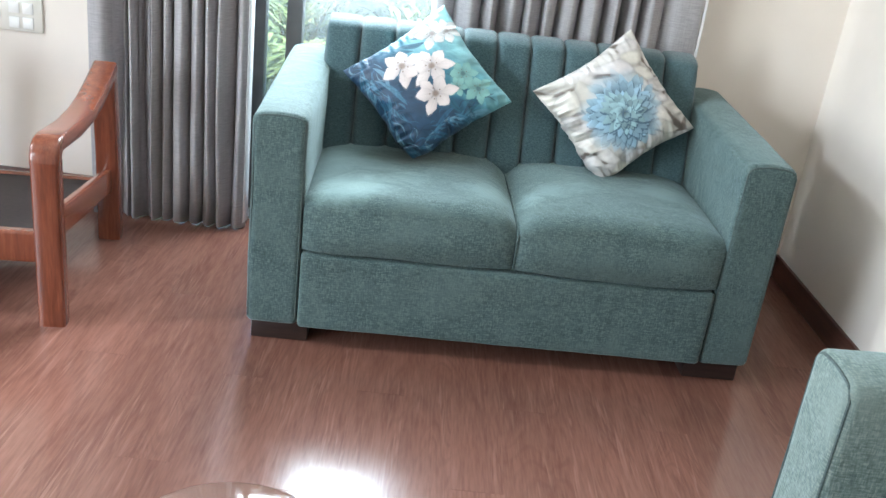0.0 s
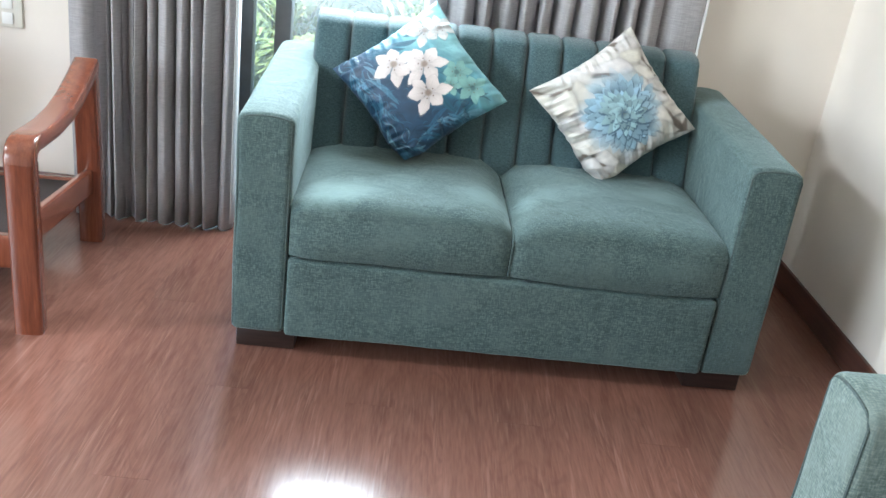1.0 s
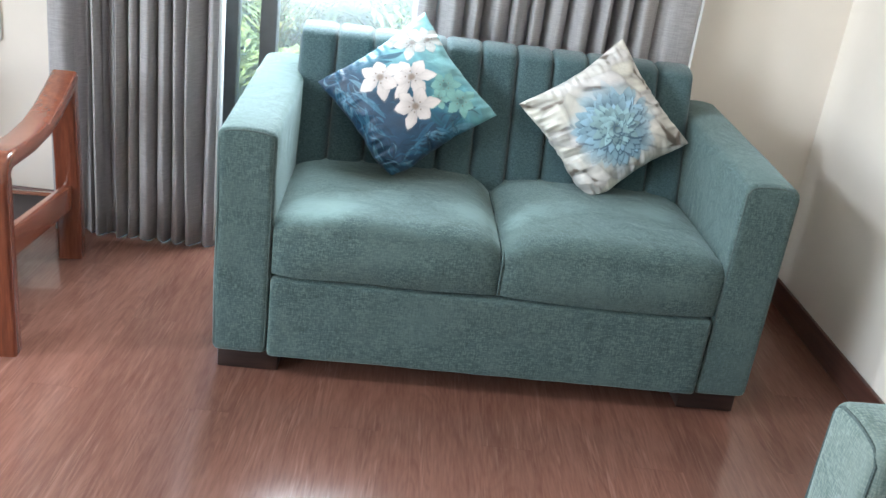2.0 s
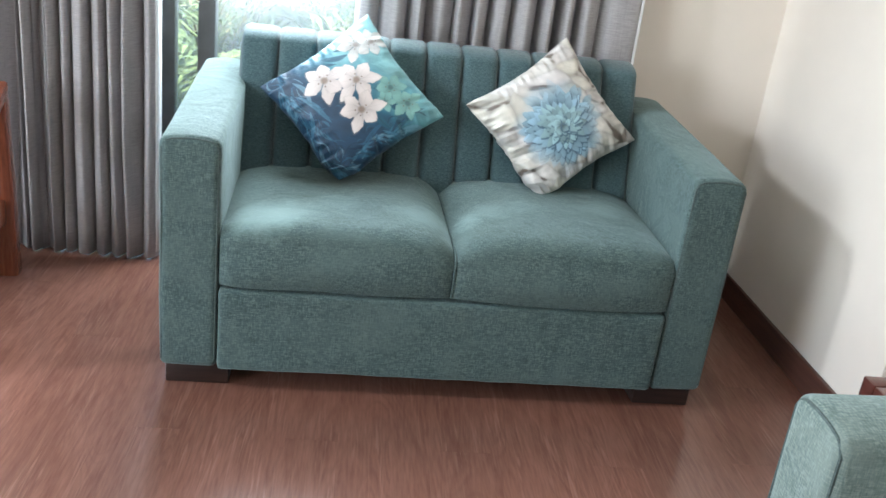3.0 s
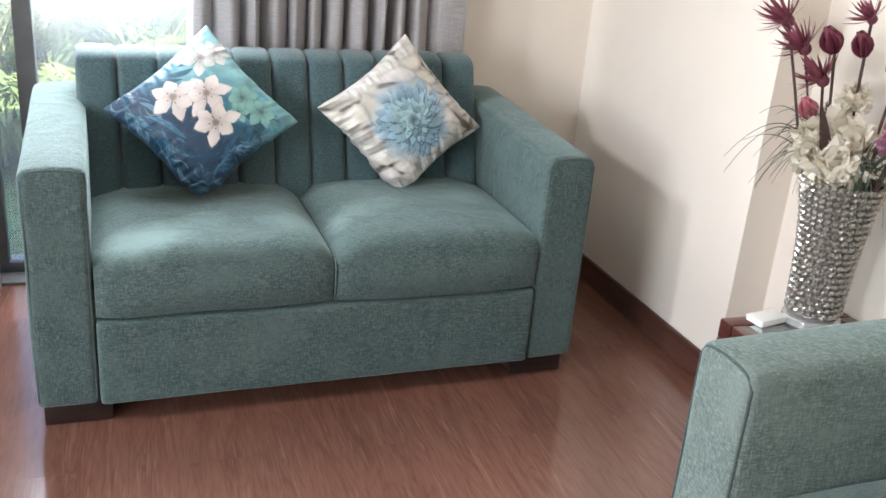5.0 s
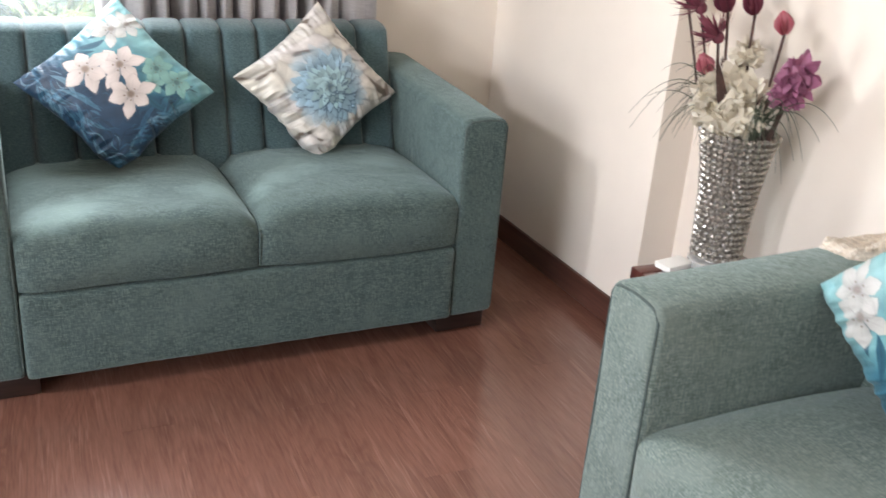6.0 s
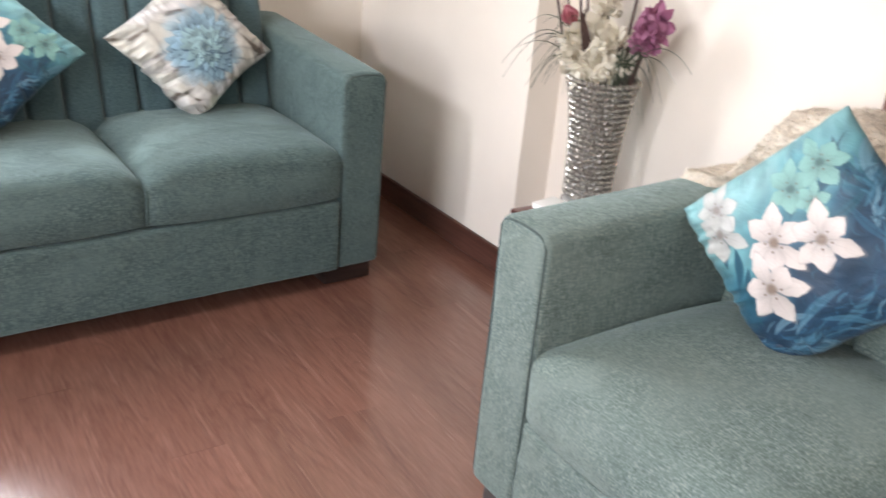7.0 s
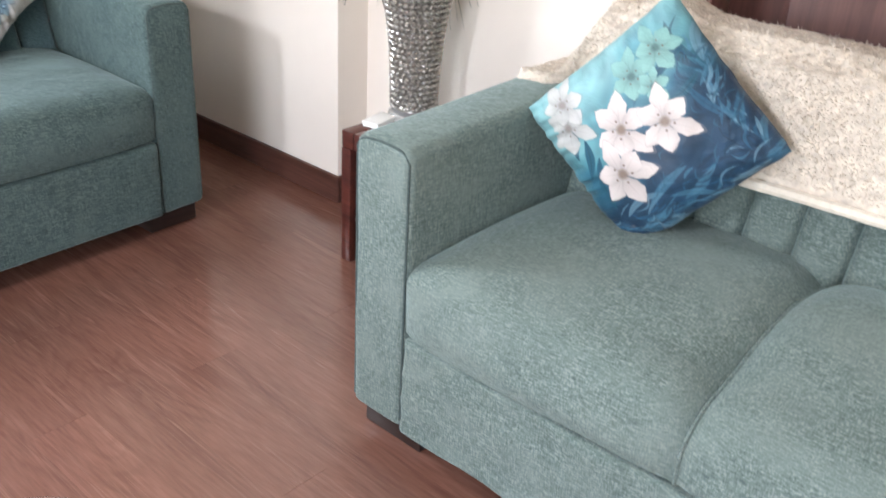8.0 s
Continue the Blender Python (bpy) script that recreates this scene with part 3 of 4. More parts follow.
    part("back_panel", grid(2, 2, lambda u, v: (-inner + 2 * inner * u, DEPTH - 0.1 + 0.02 * v, back_z + 0.005 + 0.012 * v)), back_cloth, back)
    for x in (-half + 0.012, half - 0.168):
        for y in (0.03, DEPTH - 0.13):
            part("foot", box(x, x + 0.156, y, y + 0.09, 0, FOOT + 0.004, 0.004), DARK_FOOT, s, "low dark wooden block foot")
    return s


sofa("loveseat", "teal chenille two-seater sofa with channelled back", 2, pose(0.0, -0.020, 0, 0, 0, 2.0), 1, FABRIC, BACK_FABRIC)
sofa("long_sofa", "teal chenille long sofa in its lit tone with a throw over it", 3, pose(0.37, -1.000 - ARM - 1.5 * SEAT, 0, 0, 0, -90), 5, LIT_FABRIC, LIT_FABRIC, 0.765)


# ---- cushions ----
def smooth_step(a, b, x):
    t = np.clip((x - a) / (b - a), 0, 1)
    return t * t * (3 - 2 * t)


def value_noise(u, v, seed):
    """Smooth random field on the cloth."""
    rng = np.random.RandomState(seed)
    table = rng.rand(64, 64)
    iu, iv = np.floor(u).astype(int), np.floor(v).astype(int)
    fu, fv = u - iu, v - iv
    fu, fv = fu * fu * (3 - 2 * fu), fv * fv * (3 - 2 * fv)
    g = lambda a, b: table[a % 64, b % 64]
    return (g(iu, iv) * (1 - fu) + g(iu + 1, iv) * fu) * (1 - fv) + (g(iu, iv + 1) * (1 - fu) + g(iu + 1, iv + 1) * fu) * fv


def blend(c, mask, colour):
    return c * (1 - mask[..., None]) + np.asarray(colour) * mask[..., None]


def lily(c, x, y, cx, cy, size, turn, pale, core):
    """Six pointed, overlapping petals, three behind and three in front, with a dark throat and anthers."""
    for k in (0, 2, 4, 1, 3, 5):
        a = turn + k * math.tau / 6 + 0.12 * math.sin(k * 2.3 + turn * 7)
        ln = size * (1.0 + 0.14 * math.sin(k * 1.7 + turn * 3)) * (0.92 if k % 2 else 1.05)
        w = size * (0.32 if k % 2 else 0.27)
        x1, y1 = cx + ln * math.cos(a), cy + ln * math.sin(a) * 0.95
        bend = 0.05 * size * math.sin(k * 3.1 + turn)
        c = leaf_stroke(c, x, y, cx, cy, cx + (x1 - cx) * 1.06, cy + (y1 - cy) * 1.06 - 0.02 * size, w * 1.10, bend, np.asarray(pale) * 0.45, 0.28)
        c = petal_stroke(c, x, y, cx, cy, x1, y1, w, bend, pale)
    r = np.hypot(x - cx, y - cy) / size
    c = blend(c, 0.85 * smooth_step(0.22, 0.08, r), core)
    for j in range(5):
        b = turn + 0.5 + j * 1.25
        px, py = x - cx - 0.27 * size * math.cos(b), y - cy - 0.27 * size * math.sin(b)
        c = blend(c, 0.8 * smooth_step(0.045, 0.025, np.hypot(px, py) / size), (0.12, 0.06, 0.04))
    return c


def petal_stroke(c, x, y, x0, y0, x1, y1, width, bend, colour, deep=0.70):
    """A petal that is widest past its middle, shaded towards its root and one edge."""
    dx, dy = x1 - x0, y1 - y0
    n = math.hypot(dx, dy)
    s = ((x - x0) * dx + (y - y0) * dy) / (n * n)
    sc = np.clip(s, 0.001, 0.999)
    q = ((x - x0) * -dy + (y - y0) * dx) / n - bend * np.sin(sc * math.pi)
    w = width * np.sin(sc ** 1.2 * math.pi) ** 0.95 * (1 + 0.06 * np.sin(sc * 23))
    k = q / (w + 1e-6)
    m = smooth_step(1.0, 0.93, np.abs(k)) * (s > 0) * (s < 1)
    shade = deep + (1.02 - deep) * smooth_step(0.05, 0.75, s) - 0.13 * smooth_step(0.0, 1.0, k) - 0.10 * smooth_step(0.12, 0.0, np.abs(k)) * smooth_step(1.0, 0.4, s)
    tone = np.asarray(colour) * shade[..., None]
    return c * (1 - m[..., None]) + tone * m[..., None]


def leaf_stroke(c, x, y, x0, y0, x1, y1, width, bend, colour, opacity=1.0):
    """A pointed, bent leaf from one point to another."""
    dx, dy = x1 - x0, y1 - y0
    n = math.hypot(dx, dy)
    s = ((x - x0) * dx + (y - y0) * dy) / (n * n)
    q = ((x - x0) * -dy + (y - y0) * dx) / n - bend * np.sin(np.clip(s, 0, 1) * math.pi)
    w = width * np.sin(np.clip(s, 0.001, 0.999) * math.pi) ** 0.7
    m = smooth_step(1.0, 0.75, np.abs(q) / (w + 1e-6)) * (s > 0) * (s < 1)
    vein = 1 - 0.25 * smooth_step(0.25, 0.0, np.abs(q) / (w + 1e-6))
    tone = np.asarray(colour) * vein[..., None]
    m = m * opacity
    return c * (1 - m[..., None]) + tone * m[..., None]


def floral_dye(x, y):
    """x, y from -1 to 1 along the diagonals: y up to the top corner, x to the side corner."""
    n1, n2 = value_noise(x * 5 + 9, y * 5 + 9, 3), value_noise(x * 16 + 30, y * 16 + 30, 4)
    mixy = np.clip(0.5 + 0.75 * y + 0.30 * x + 0.35 * (n1 - 0.5), 0, 1)
    stops = [(0.0, (0.012, 0.052, 0.108)), (0.30, (0.013, 0.047, 0.094)), (0.50, (0.022, 0.112, 0.175)), (0.68, (0.09, 0.27, 0.32)), (1.0, (0.19, 0.39, 0.41))]
    c = np.stack([np.interp(mixy, [s[0] for s in stops], [s[1][k] for s in stops]) for k in range(3)], -1)
    c = blend(c, 0.5 * smooth_step(0.35, 0.1, np.hypot(x + 0.05, (y + 0.22) * 1.2)), (0.026, 0.053, 0.095))
    c = c * (0.8 + 0.4 * n2)[..., None]
    rng = random.Random(8)
    tones = [(0.03, 0.130, 0.225), (0.07, 0.205, 0.310), (0.010, 0.042, 0.085), (0.17, 0.32, 0.42), (0.008, 0.030, 0.065)]
    for _ in range(230):    # feathery blue leaves, down the lower sides
        big = rng.random() < 0.12
        k = rng.random()
        if rng.random() < 0.66:
            px, py = -0.97 + 0.95 * k, 0.08 - 1.02 * k + 0.36 * rng.random() ** 1.4
            ang = rng.uniform(-1.5, -0.35)
        else:
            px, py = -0.08 + 0.75 * k, -0.97 + 0.70 * k + 0.28 * rng.random() ** 1.4
            ang = rng.uniform(-0.1, 1.2)
        ln = rng.uniform(0.28, 0.45) if big else rng.uniform(0.10, 0.24)
        wd = rng.uniform(0.022, 0.04) if big else rng.uniform(0.006, 0.016)
        c = leaf_stroke(c, x, y, px, py, px + ln * math.cos(ang), py + ln * math.sin(ang), wd, rng.uniform(-0.06, 0.06), rng.choice(tones), 0.6)
    for _ in range(60):    # fine dark veining over the deep blue
        px, py, ang, ln = rng.uniform(-0.4, 0.7), rng.uniform(-0.6, 0.1), rng.uniform(-1, 1), rng.uniform(0.06, 0.16)
        c = leaf_stroke(c, x, y, px, py, px + ln * math.cos(ang), py + ln * math.sin(ang), 0.008, 0.02, rng.choice(((0.015, 0.07, 0.13), (0.03, 0.12, 0.19))), 0.6)
    for p in ((-0.62, 0.12, -0.22, 0.30, 0.03), (-0.42, 0.34, -0.12, 0.44, -0.03), (-0.30, 0.46, 0.0, 0.50, 0.04), (0.30, 0.0, 0.66, -0.16, 0.03), (0.26, -0.12, 0.5, -0.3, -0.03)):
        c = leaf_stroke(c, x, y, *p[:4], 0.04, p[4], (0.015, 0.09, 0.14))
    mint, white = (0.21, 0.42, 0.39), (0.68, 0.60, 0.57)
    for cx, cy, sz, tn in ((0.40, 0.15, 0.19, 0.3), (0.62, 0.02, 0.19, 0.9), (0.36, -0.02, 0.13, 0.1)):
        c = lily(c, x, y, cx, cy, sz, tn, mint, (0.05, 0.12, 0.12))
    for cx, cy, sz, tn in ((-0.06, 0.58, 0.22, 0.5), (0.10, 0.66, 0.19, 0.1)):
        c = lily(c, x, y, cx, cy, sz, tn, (0.50, 0.50, 0.48), (0.22, 0.19, 0.17))
    for cx, cy, sz, tn in ((0.02, 0.15, 0.25, 0.25), (-0.31, 0.09, 0.26, 0.8), (0.13, -0.15, 0.24, 0.45)):
        c = lily(c, x, y, cx, cy, sz, tn, white, (0.20, 0.14, 0.10))
    return np.clip(c, 0, 1)


def pebble_dye(x, y):
    """Cream pebbles under one large blue dahlia."""
    rng = np.random.RandomState(5)
    count = 110
    seeds = rng.uniform(-1.1, 1.1, (count, 2))
    size = rng.uniform(0.0, 0.05, count)
    wx = x + 0.05 * (value_noise(x * 6 + 30, y * 6 + 30, 6) - 0.5)
    wy = y + 0.05 * (value_noise(x * 6 + 30, y * 6 + 30, 7) - 0.5)
    d = np.hypot((wx[..., None] - seeds[:, 0]) * 0.8, (wy[..., None] - seeds[:, 1]) * 1.2) - size
    near = np.partition(d, 2, axis=-1)[..., :3]
    near.sort(axis=-1)
    gap, gap3 = near[..., 1] - near[..., 0], near[..., 2] - near[..., 0]
    own = np.argmin(d, axis=-1)
    tone = 0.52 + 0.22 * rng.rand(count)[own]
    warm = 0.83 + 0.10 * rng.rand(count)[own]
    c = np.stack([tone, tone * 0.95, tone * warm], -1)
    lost = value_noise(x * 4 + 30, y * 4 + 30, 12)
    c = c * (1 - (0.12 + 0.26 * lost) * smooth_step(0.09, 0.0, gap))[..., None]
    c = blend(c, 0.35 * lost * smooth_step(0.020, 0.002, gap), (0.34, 0.28, 0.23))
    c = blend(c, smooth_step(0.35, 0.65, lost) * smooth_step(0.060, 0.022, gap3), (0.13, 0.10, 0.08))
    c = c * (0.90 + 0.20 * value_noise(x * 20 + 30, y * 20 + 30, 2))[..., None]
    cx, cy = 0.05, -0.06
    dx, dy = x - cx, y - cy
    r, a = np.hypot(dx, dy), np.arctan2(dy, dx)
    c = blend(c, 0.55 * smooth_step(0.56, 0.36, r + 0.05 * np.sin(a * 7)), (0.42, 0.58, 0.68))
    under = c.copy()
    prng = random.Random(14)
    for j in range(9):
        reach = 0.50 * (1 - j / 9.5) ** 0.85
        count = max(8, 25 - j)
        for q in range(count):
            b = (q + 0.5 * (j % 2)) * math.tau / count + prng.uniform(-0.09, 0.09)
            ln = reach * prng.uniform(0.80, 1.16)
            w = 0.036 + 0.034 * reach
            tone = np.asarray((0.28, 0.44, 0.55)) * prng.uniform(0.72, 1.3) if j < 5 else np.asarray((0.27, 0.42, 0.46)) * prng.uniform(0.65, 1.45)
            r0 = max(0.0, ln - 0.24)
            p0 = (cx + r0 * math.cos(b), cy + r0 * math.sin(b))
            p1 = (cx + ln * math.cos(b), cy + ln * math.sin(b))
            c = leaf_stroke(c, x, y, *p0, p1[0] + 0.012, p1[1] - 0.016, w * 1.15, 0.0, (0.045, 0.100, 0.160), 0.72 if j else 0.15)
            c = petal_stroke(c, x, y, *p0, *p1, w, prng.uniform(-0.02, 0.02), tone, 0.35)
    faint = 0.75 * smooth_step(0.33, 0.56, r + 0.06 * np.sin(a * 3 + 1.0))
    c = c * (1 - faint[..., None]) + under * faint[..., None]
    return np.clip(c, 0, 1)


def cushion(name, label, left, right, top, bottom, dye, turn, mat, thick, seed, pinch=0.10, gathers=1.0, n=300):
    """A square cushion standing on a corner, given by the places of its four corners; the print is turned by quarter turns."""
    l, r, t, b = (Vector(p) for p in (left, right, top, bottom))
    b = b + (b - t).normalized() * 0.032    # the resting corner is squashed up again below
    mid = (l + r + t + b) / 4
    ex = (r - l).normalized()
    ey = (t - b)
    ey = (ey - ex * ey.dot(ex)).normalized()
    ez = ex.cross(ey)
    hx, hy = (r - l).length / 2, (t - b).length / 2
    frame_m = Matrix(((ex.x, ey.x, ez.x, mid.x), (ex.y, ey.y, ez.y, mid.y), (ex.z, ey.z, ez.z, mid.z), (0, 0, 0, 1)))
    s = np.linspace(-1, 1, n + 1)
    p, q = np.meshgrid(s, s, indexing="ij")          # along the two sides of the square
    px, py = (p - q) / 2, (p + q) / 2                 # along the diagonals, corners at -1 and 1
    bow = 1 - pinch * ((1 - p ** 2) * (q ** 2) + (1 - q ** 2) * (p ** 2)) * (1 - 0.3 * (p * q) ** 2)
    edge = np.clip((1 - p ** 2) * (1 - q ** 2), 0, 1)
    h = thick / 2 * edge ** 0.42
    border = np.exp(-((1 - np.maximum(np.abs(p), np.abs(q))) / 0.22) ** 2)
    gather = np.exp(-((1 - np.abs(p)) / 0.24) ** 2) * (value_noise(q * 15 + 3 * p + 40, p * 2.2 + 20, seed) - 0.5) * np.where(p < 0, 1.7, 0.5)
    gather = gather + np.exp(-((1 - np.abs(q)) / 0.2) ** 2) * (value_noise(q * 2.2 + 20, p * 15 - 3 * q + 40, seed + 5) - 0.5) * np.where(q < 0, 1.0, 0.5)
    h = h + edge ** 0.3 * 0.022 * gathers * gather + 0.006 * border * edge ** 0.3 * (value_noise(p * 11 + 20, q * 11 + 20, seed) - 0.5) + 0.009 * edge ** 0.3 * (value_noise(p * 3.5 + 20, q * 3.5 + 20, seed + 1) - 0.5)
    X, Y = px * bow * hx, py * bow * hy
    low = np.clip(-Y / hy - 0.72, 0, 1)
    Y = Y + hy * low * 0.50
    X = X * (1 + 0.9 * low)
    h = h * (1 + 1.2 * low) + 0.012 * smooth_step(0.0, 0.2, low) * edge ** 0.3
    X = X + 0.004 * (value_noise(p * 6 + 9, q * 6 + 9, seed + 2) - 0.5)
    verts, faces, dyes = [], [], []
    cx, cy = px, py
    for _ in range(turn):
        cx, cy = cy, -cx
    colour = dye(cx, cy)
    for side, step in ((1, 1), (-1, 5)):
        start = len(verts)
        xs, ys, hs = X[::step, ::step], Y[::step, ::step], h[::step, ::step] * side
        verts += list(zip(xs.ravel(), ys.ravel(), hs.ravel()))
        k = xs.shape[0]
        idx = start + np.arange(k * k).reshape(k, k)
        quad = np.stack([idx[:-1, :-1], idx[1:, :-1], idx[1:, 1:], idx[:-1, 1:]], -1).reshape(-1, 4)
        faces += (quad if side > 0 else quad[:, ::-1]).tolist()
        dyes.append(np.concatenate([colour[::step, ::step].reshape(-1, 3), np.ones((k * k, 1))], 1))
    me = bpy.data.meshes.new(name)
    me.from_pydata(verts, [], faces)
    at = me.color_attributes.new("dye", "FLOAT_COLOR", "POINT")
    at.data.foreach_set("color", np.concatenate(dyes).astype(np.float32).ravel())
    me.shade_smooth()
    me.materials.append(mat)
    ob = new(name, me)
    ob.matrix_basis = frame_m
    return tagged(ob, label, "cushion", "printed scatter cushions")


cushion("scatter_cushion", "navy and turquoise satin cushion printed with white lilies, on the loveseat", (-0.539, 0.44, 0.667), (-0.029, 0.398, 0.643), (-0.278, 0.548, 0.896), (-0.29, 0.287, 0.478), floral_dye, 0, FLORAL, 0.14, 11, gathers=1.5)
cushion("scatter_cushion", "cream pebble print satin cushion with one blue dahlia", (0.038, 0.470, 0.659), (0.545, 0.480, 0.603), (0.300, 0.535, 0.903), (0.265, 0.352, 0.471), pebble_dye, 0, STONES, 0.14, 21, gathers=1.9)
cushion("scatter_cushion", "turquoise lily print satin cushion leaning on the throw", (0.695, -1.14, 0.659), (0.824, -1.612, 0.679), (0.80, -1.365, 0.906), (0.745, -1.362, 0.455), floral_dye, 1, FLORAL, 0.16, 31, 0.02, gathers=0.9)


# ---- throw over the long sofa ----
def throw():
    """A deep-pile throw lying over the top of the back and hanging over its front."""
    t = thing("throw_blanket", "cream deep-pile fleece throw draped over the sofa back", "throw blanket")
    y_far, y_near = -1.02, -2.75

    def profile(v):
        """From the front hem up over the top and down behind: x, z."""
        path = [(0.855, 0.592), (0.885, 0.70), (0.915, 0.790), (0.97, 0.826), (1.07, 0.820), (1.125, 0.792), (1.138, 0.70), (1.145, 0.50)]
        s = v * (len(path) - 1)
        i = min(int(s), len(path) - 2)
        f = s - i
        return [path[i][k] * (1 - f) + path[i + 1][k] * f for k in (0, 1)]

    def place(u, v):
        x, z = profile(v)
        y = y_far + (y_near - y_far) * u
        w = noise.noise((y * 3, x * 4 + z * 4, 1.5))
        pile = noise.noise((y * 38, x * 38, z * 38)) + 0.6 * noise.noise((y * 85, x * 85, z * 85))
        far = max(0.0, min(1.0, (y + 1.128) / 0.05))
        far = far * far * (3 - 2 * far)
        z = z * (1 - far) + far * min(z, 0.688 - 0.06 * (x - 0.85))
        x += far * (0.785 + (x - 0.855) * 1.24 - x)
        z += 0.028 * math.exp(-((y + 1.25) / 0.06) ** 2) * (1 if v > 0.35 else 0)
        return (x + 0.006 * w - 0.003 * pile, y + 0.02 * noise.noise((x * 5, z * 5, u)), z + 0.012 * w + 0.003 * pile)
    body = part("fleece", grid(420, 120, place), CREAM_THROW, t, "long cream pile", 180)
    body.modifiers.new("thickness", "SOLIDIFY").thickness = 0.012
    hem = [(lambda p: (p[0] - 0.006, p[1], p[2] - 0.004))(place(k / 60, 0.0)) for k in range(61)]
    part("hem", tube(hem, 0.011, 8), THROW_HEM, t, "smooth cream hem band")
    rng = random.Random(3)
    bm = bmesh.new()
    for _ in range(48000):    # tufts of the pile
        u, v = rng.random() * 0.75, 0.02 + rng.random() * 0.72
        p = Vector(place(u, v))
        nrm = Vector((-0.8, 0, 0.5)) if v < 0.3 else Vector((-0.15, 0, 1))
        d = (nrm.normalized() * 0.35 + Vector((rng.uniform(-0.4, 0.1), rng.uniform(-0.9, 0.3), rng.uniform(-0.7, 0.0)))).normalized() * rng.uniform(0.005, 0.011)
        side = d.cross(nrm).normalized() * rng.uniform(0.0009, 0.002)
        a, b, c = bm.verts.new(p - side), bm.verts.new(p + side), bm.verts.new(p + d)
        bm.faces.new((a, b, c))
    me = bpy.data.meshes.new("tufts")
    bm.to_mesh(me)
    bm.free()
    me.materials.append(TUFT)
    tufts = new("tuft_cover", me)
    tufts.parent = t
    tagged(tufts, "cream fleece tufts", kind="stuff")


TUFT = leaf_material("cream_tuft", (0.66, 0.58, 0.48), (0.82, 0.76, 0.68), 0.3)
throw()


# ---- side table, vase and flowers ----
TX0, TX1, TY0, TY1, TZ = 0.840, 1.190, -0.975, -0.446, 0.385


def side_table():
    t = thing("side_table", "mahogany side table with mirrored glass inlay top", "side table")
    for x in (TX0, TX1 - 0.035):
        for y in (TY0, TY1 - 0.035):
            part("leg", box(x, x + 0.035, y, y + 0.035, 0, TZ - 0.05, 0.004), MAHOGANY, t)
    for x0, x1, y0, y1 in ((TX0, TX1, TY1 - 0.045, TY1), (TX0, TX1, TY0, TY0 + 0.045), (TX0, TX0 + 0.045, TY0 + 0.046, TY1 - 0.046), (TX1 - 0.045, TX1, TY0 + 0.046, TY1 - 0.046)):
        part("top_frame", box(x0, x1, y0, y1, TZ - 0.05, TZ, 0.006), MAHOGANY, t)
    part("glass_inlay", box(TX0 + 0.046, TX1 - 0.046, TY0 + 0.046, TY1 - 0.046, TZ - 0.012, TZ - 0.003, 0.002), TABLE_GLASS, t, "mirrored glass panel")
    part("shelf", box(TX0 + 0.02, TX1 - 0.02, TY0 + 0.02, TY1 - 0.02, 0.12, 0.138, 0.004), MAHOGANY, t)


side_table()
box_ob = thing("small_box", "small white plastic box on the side table", "box")
part("body", box(-0.045, 0.045, -0.025, 0.025, 0, 0.012, 0.004, 3), WHITE_PLASTIC, box_ob)
part("lid", box(-0.046, 0.046, -0.026, 0.026, 0.012, 0.017, 0.0025, 3), WHITE_PLASTIC, box_ob)
box_ob.matrix_basis = pose(0.948, -0.478, TZ - 0.003, 0, 0, 12)

VX, VY = 1.058, -0.497


def vase_radius(k):
    return 0.060 + 0.008 * k + 0.026 * k ** 3


def vase():
    v = thing("flower_vase", "smoky silver vase wrapped in beaded glass rows", "vase", pose(VX, VY, TZ - 0.003))
    h = 0.325
    prof = [(0.066, 0.0), (0.070, 0.004), (0.067, 0.020), (0.056, 0.028)]
    part("base", lathe(prof, 16), CRYSTAL, v, "clear crystal foot")
    wall = [(vase_radius(0) - 0.006, 0.026)] + [(vase_radius(k / 12) - 0.006, 0.03 + h * k / 12) for k in range(13)]
    wall += [(vase_radius(k / 12) - 0.010, 0.03 + h * k / 12) for k in range(12, 0, -1)]
    part("body", lathe(wall, 40), BEAD, v)
    bm = bmesh.new()
    rng = random.Random(2)
    rows = 21
    tmp = bmesh.new()
    bmesh.ops.create_icosphere(tmp, subdivisions=1, radius=1)
    tmp.verts.ensure_lookup_table()
    vs = [w.co.copy() for w in tmp.verts]
    fs = [[w.index for w in f.verts] for f in tmp.faces]
    tmp.free()
    for i in range(rows):
        k = (i + 0.5) / rows
        r = vase_radius(k)
        n = round(math.tau * r / 0.0165)
        for j in range(n):
            a = (j + 0.5 * (i % 2) + rng.uniform(-0.1, 0.1)) * math.tau / n
            c = Vector((r * math.cos(a), r * math.sin(a), 0.032 + h * k + rng.uniform(-0.001, 0.001)))
            turn = Matrix.Rotation(a, 3, "Z") @ Matrix.Rotation(rng.uniform(0.3, 0.6), 3, "X")
            vv = [bm.verts.new(c + turn @ Vector((w.x * 0.0075, w.y * 0.0098, w.z * 0.0070))) for w in vs]
            for f in fs:
                bm.faces.new([vv[q] for q in f])
    tagged(part("bead_wrap", bm, BEAD, v, "rows of faceted smoky beads", smooth=0), kind="stuff")


vase()


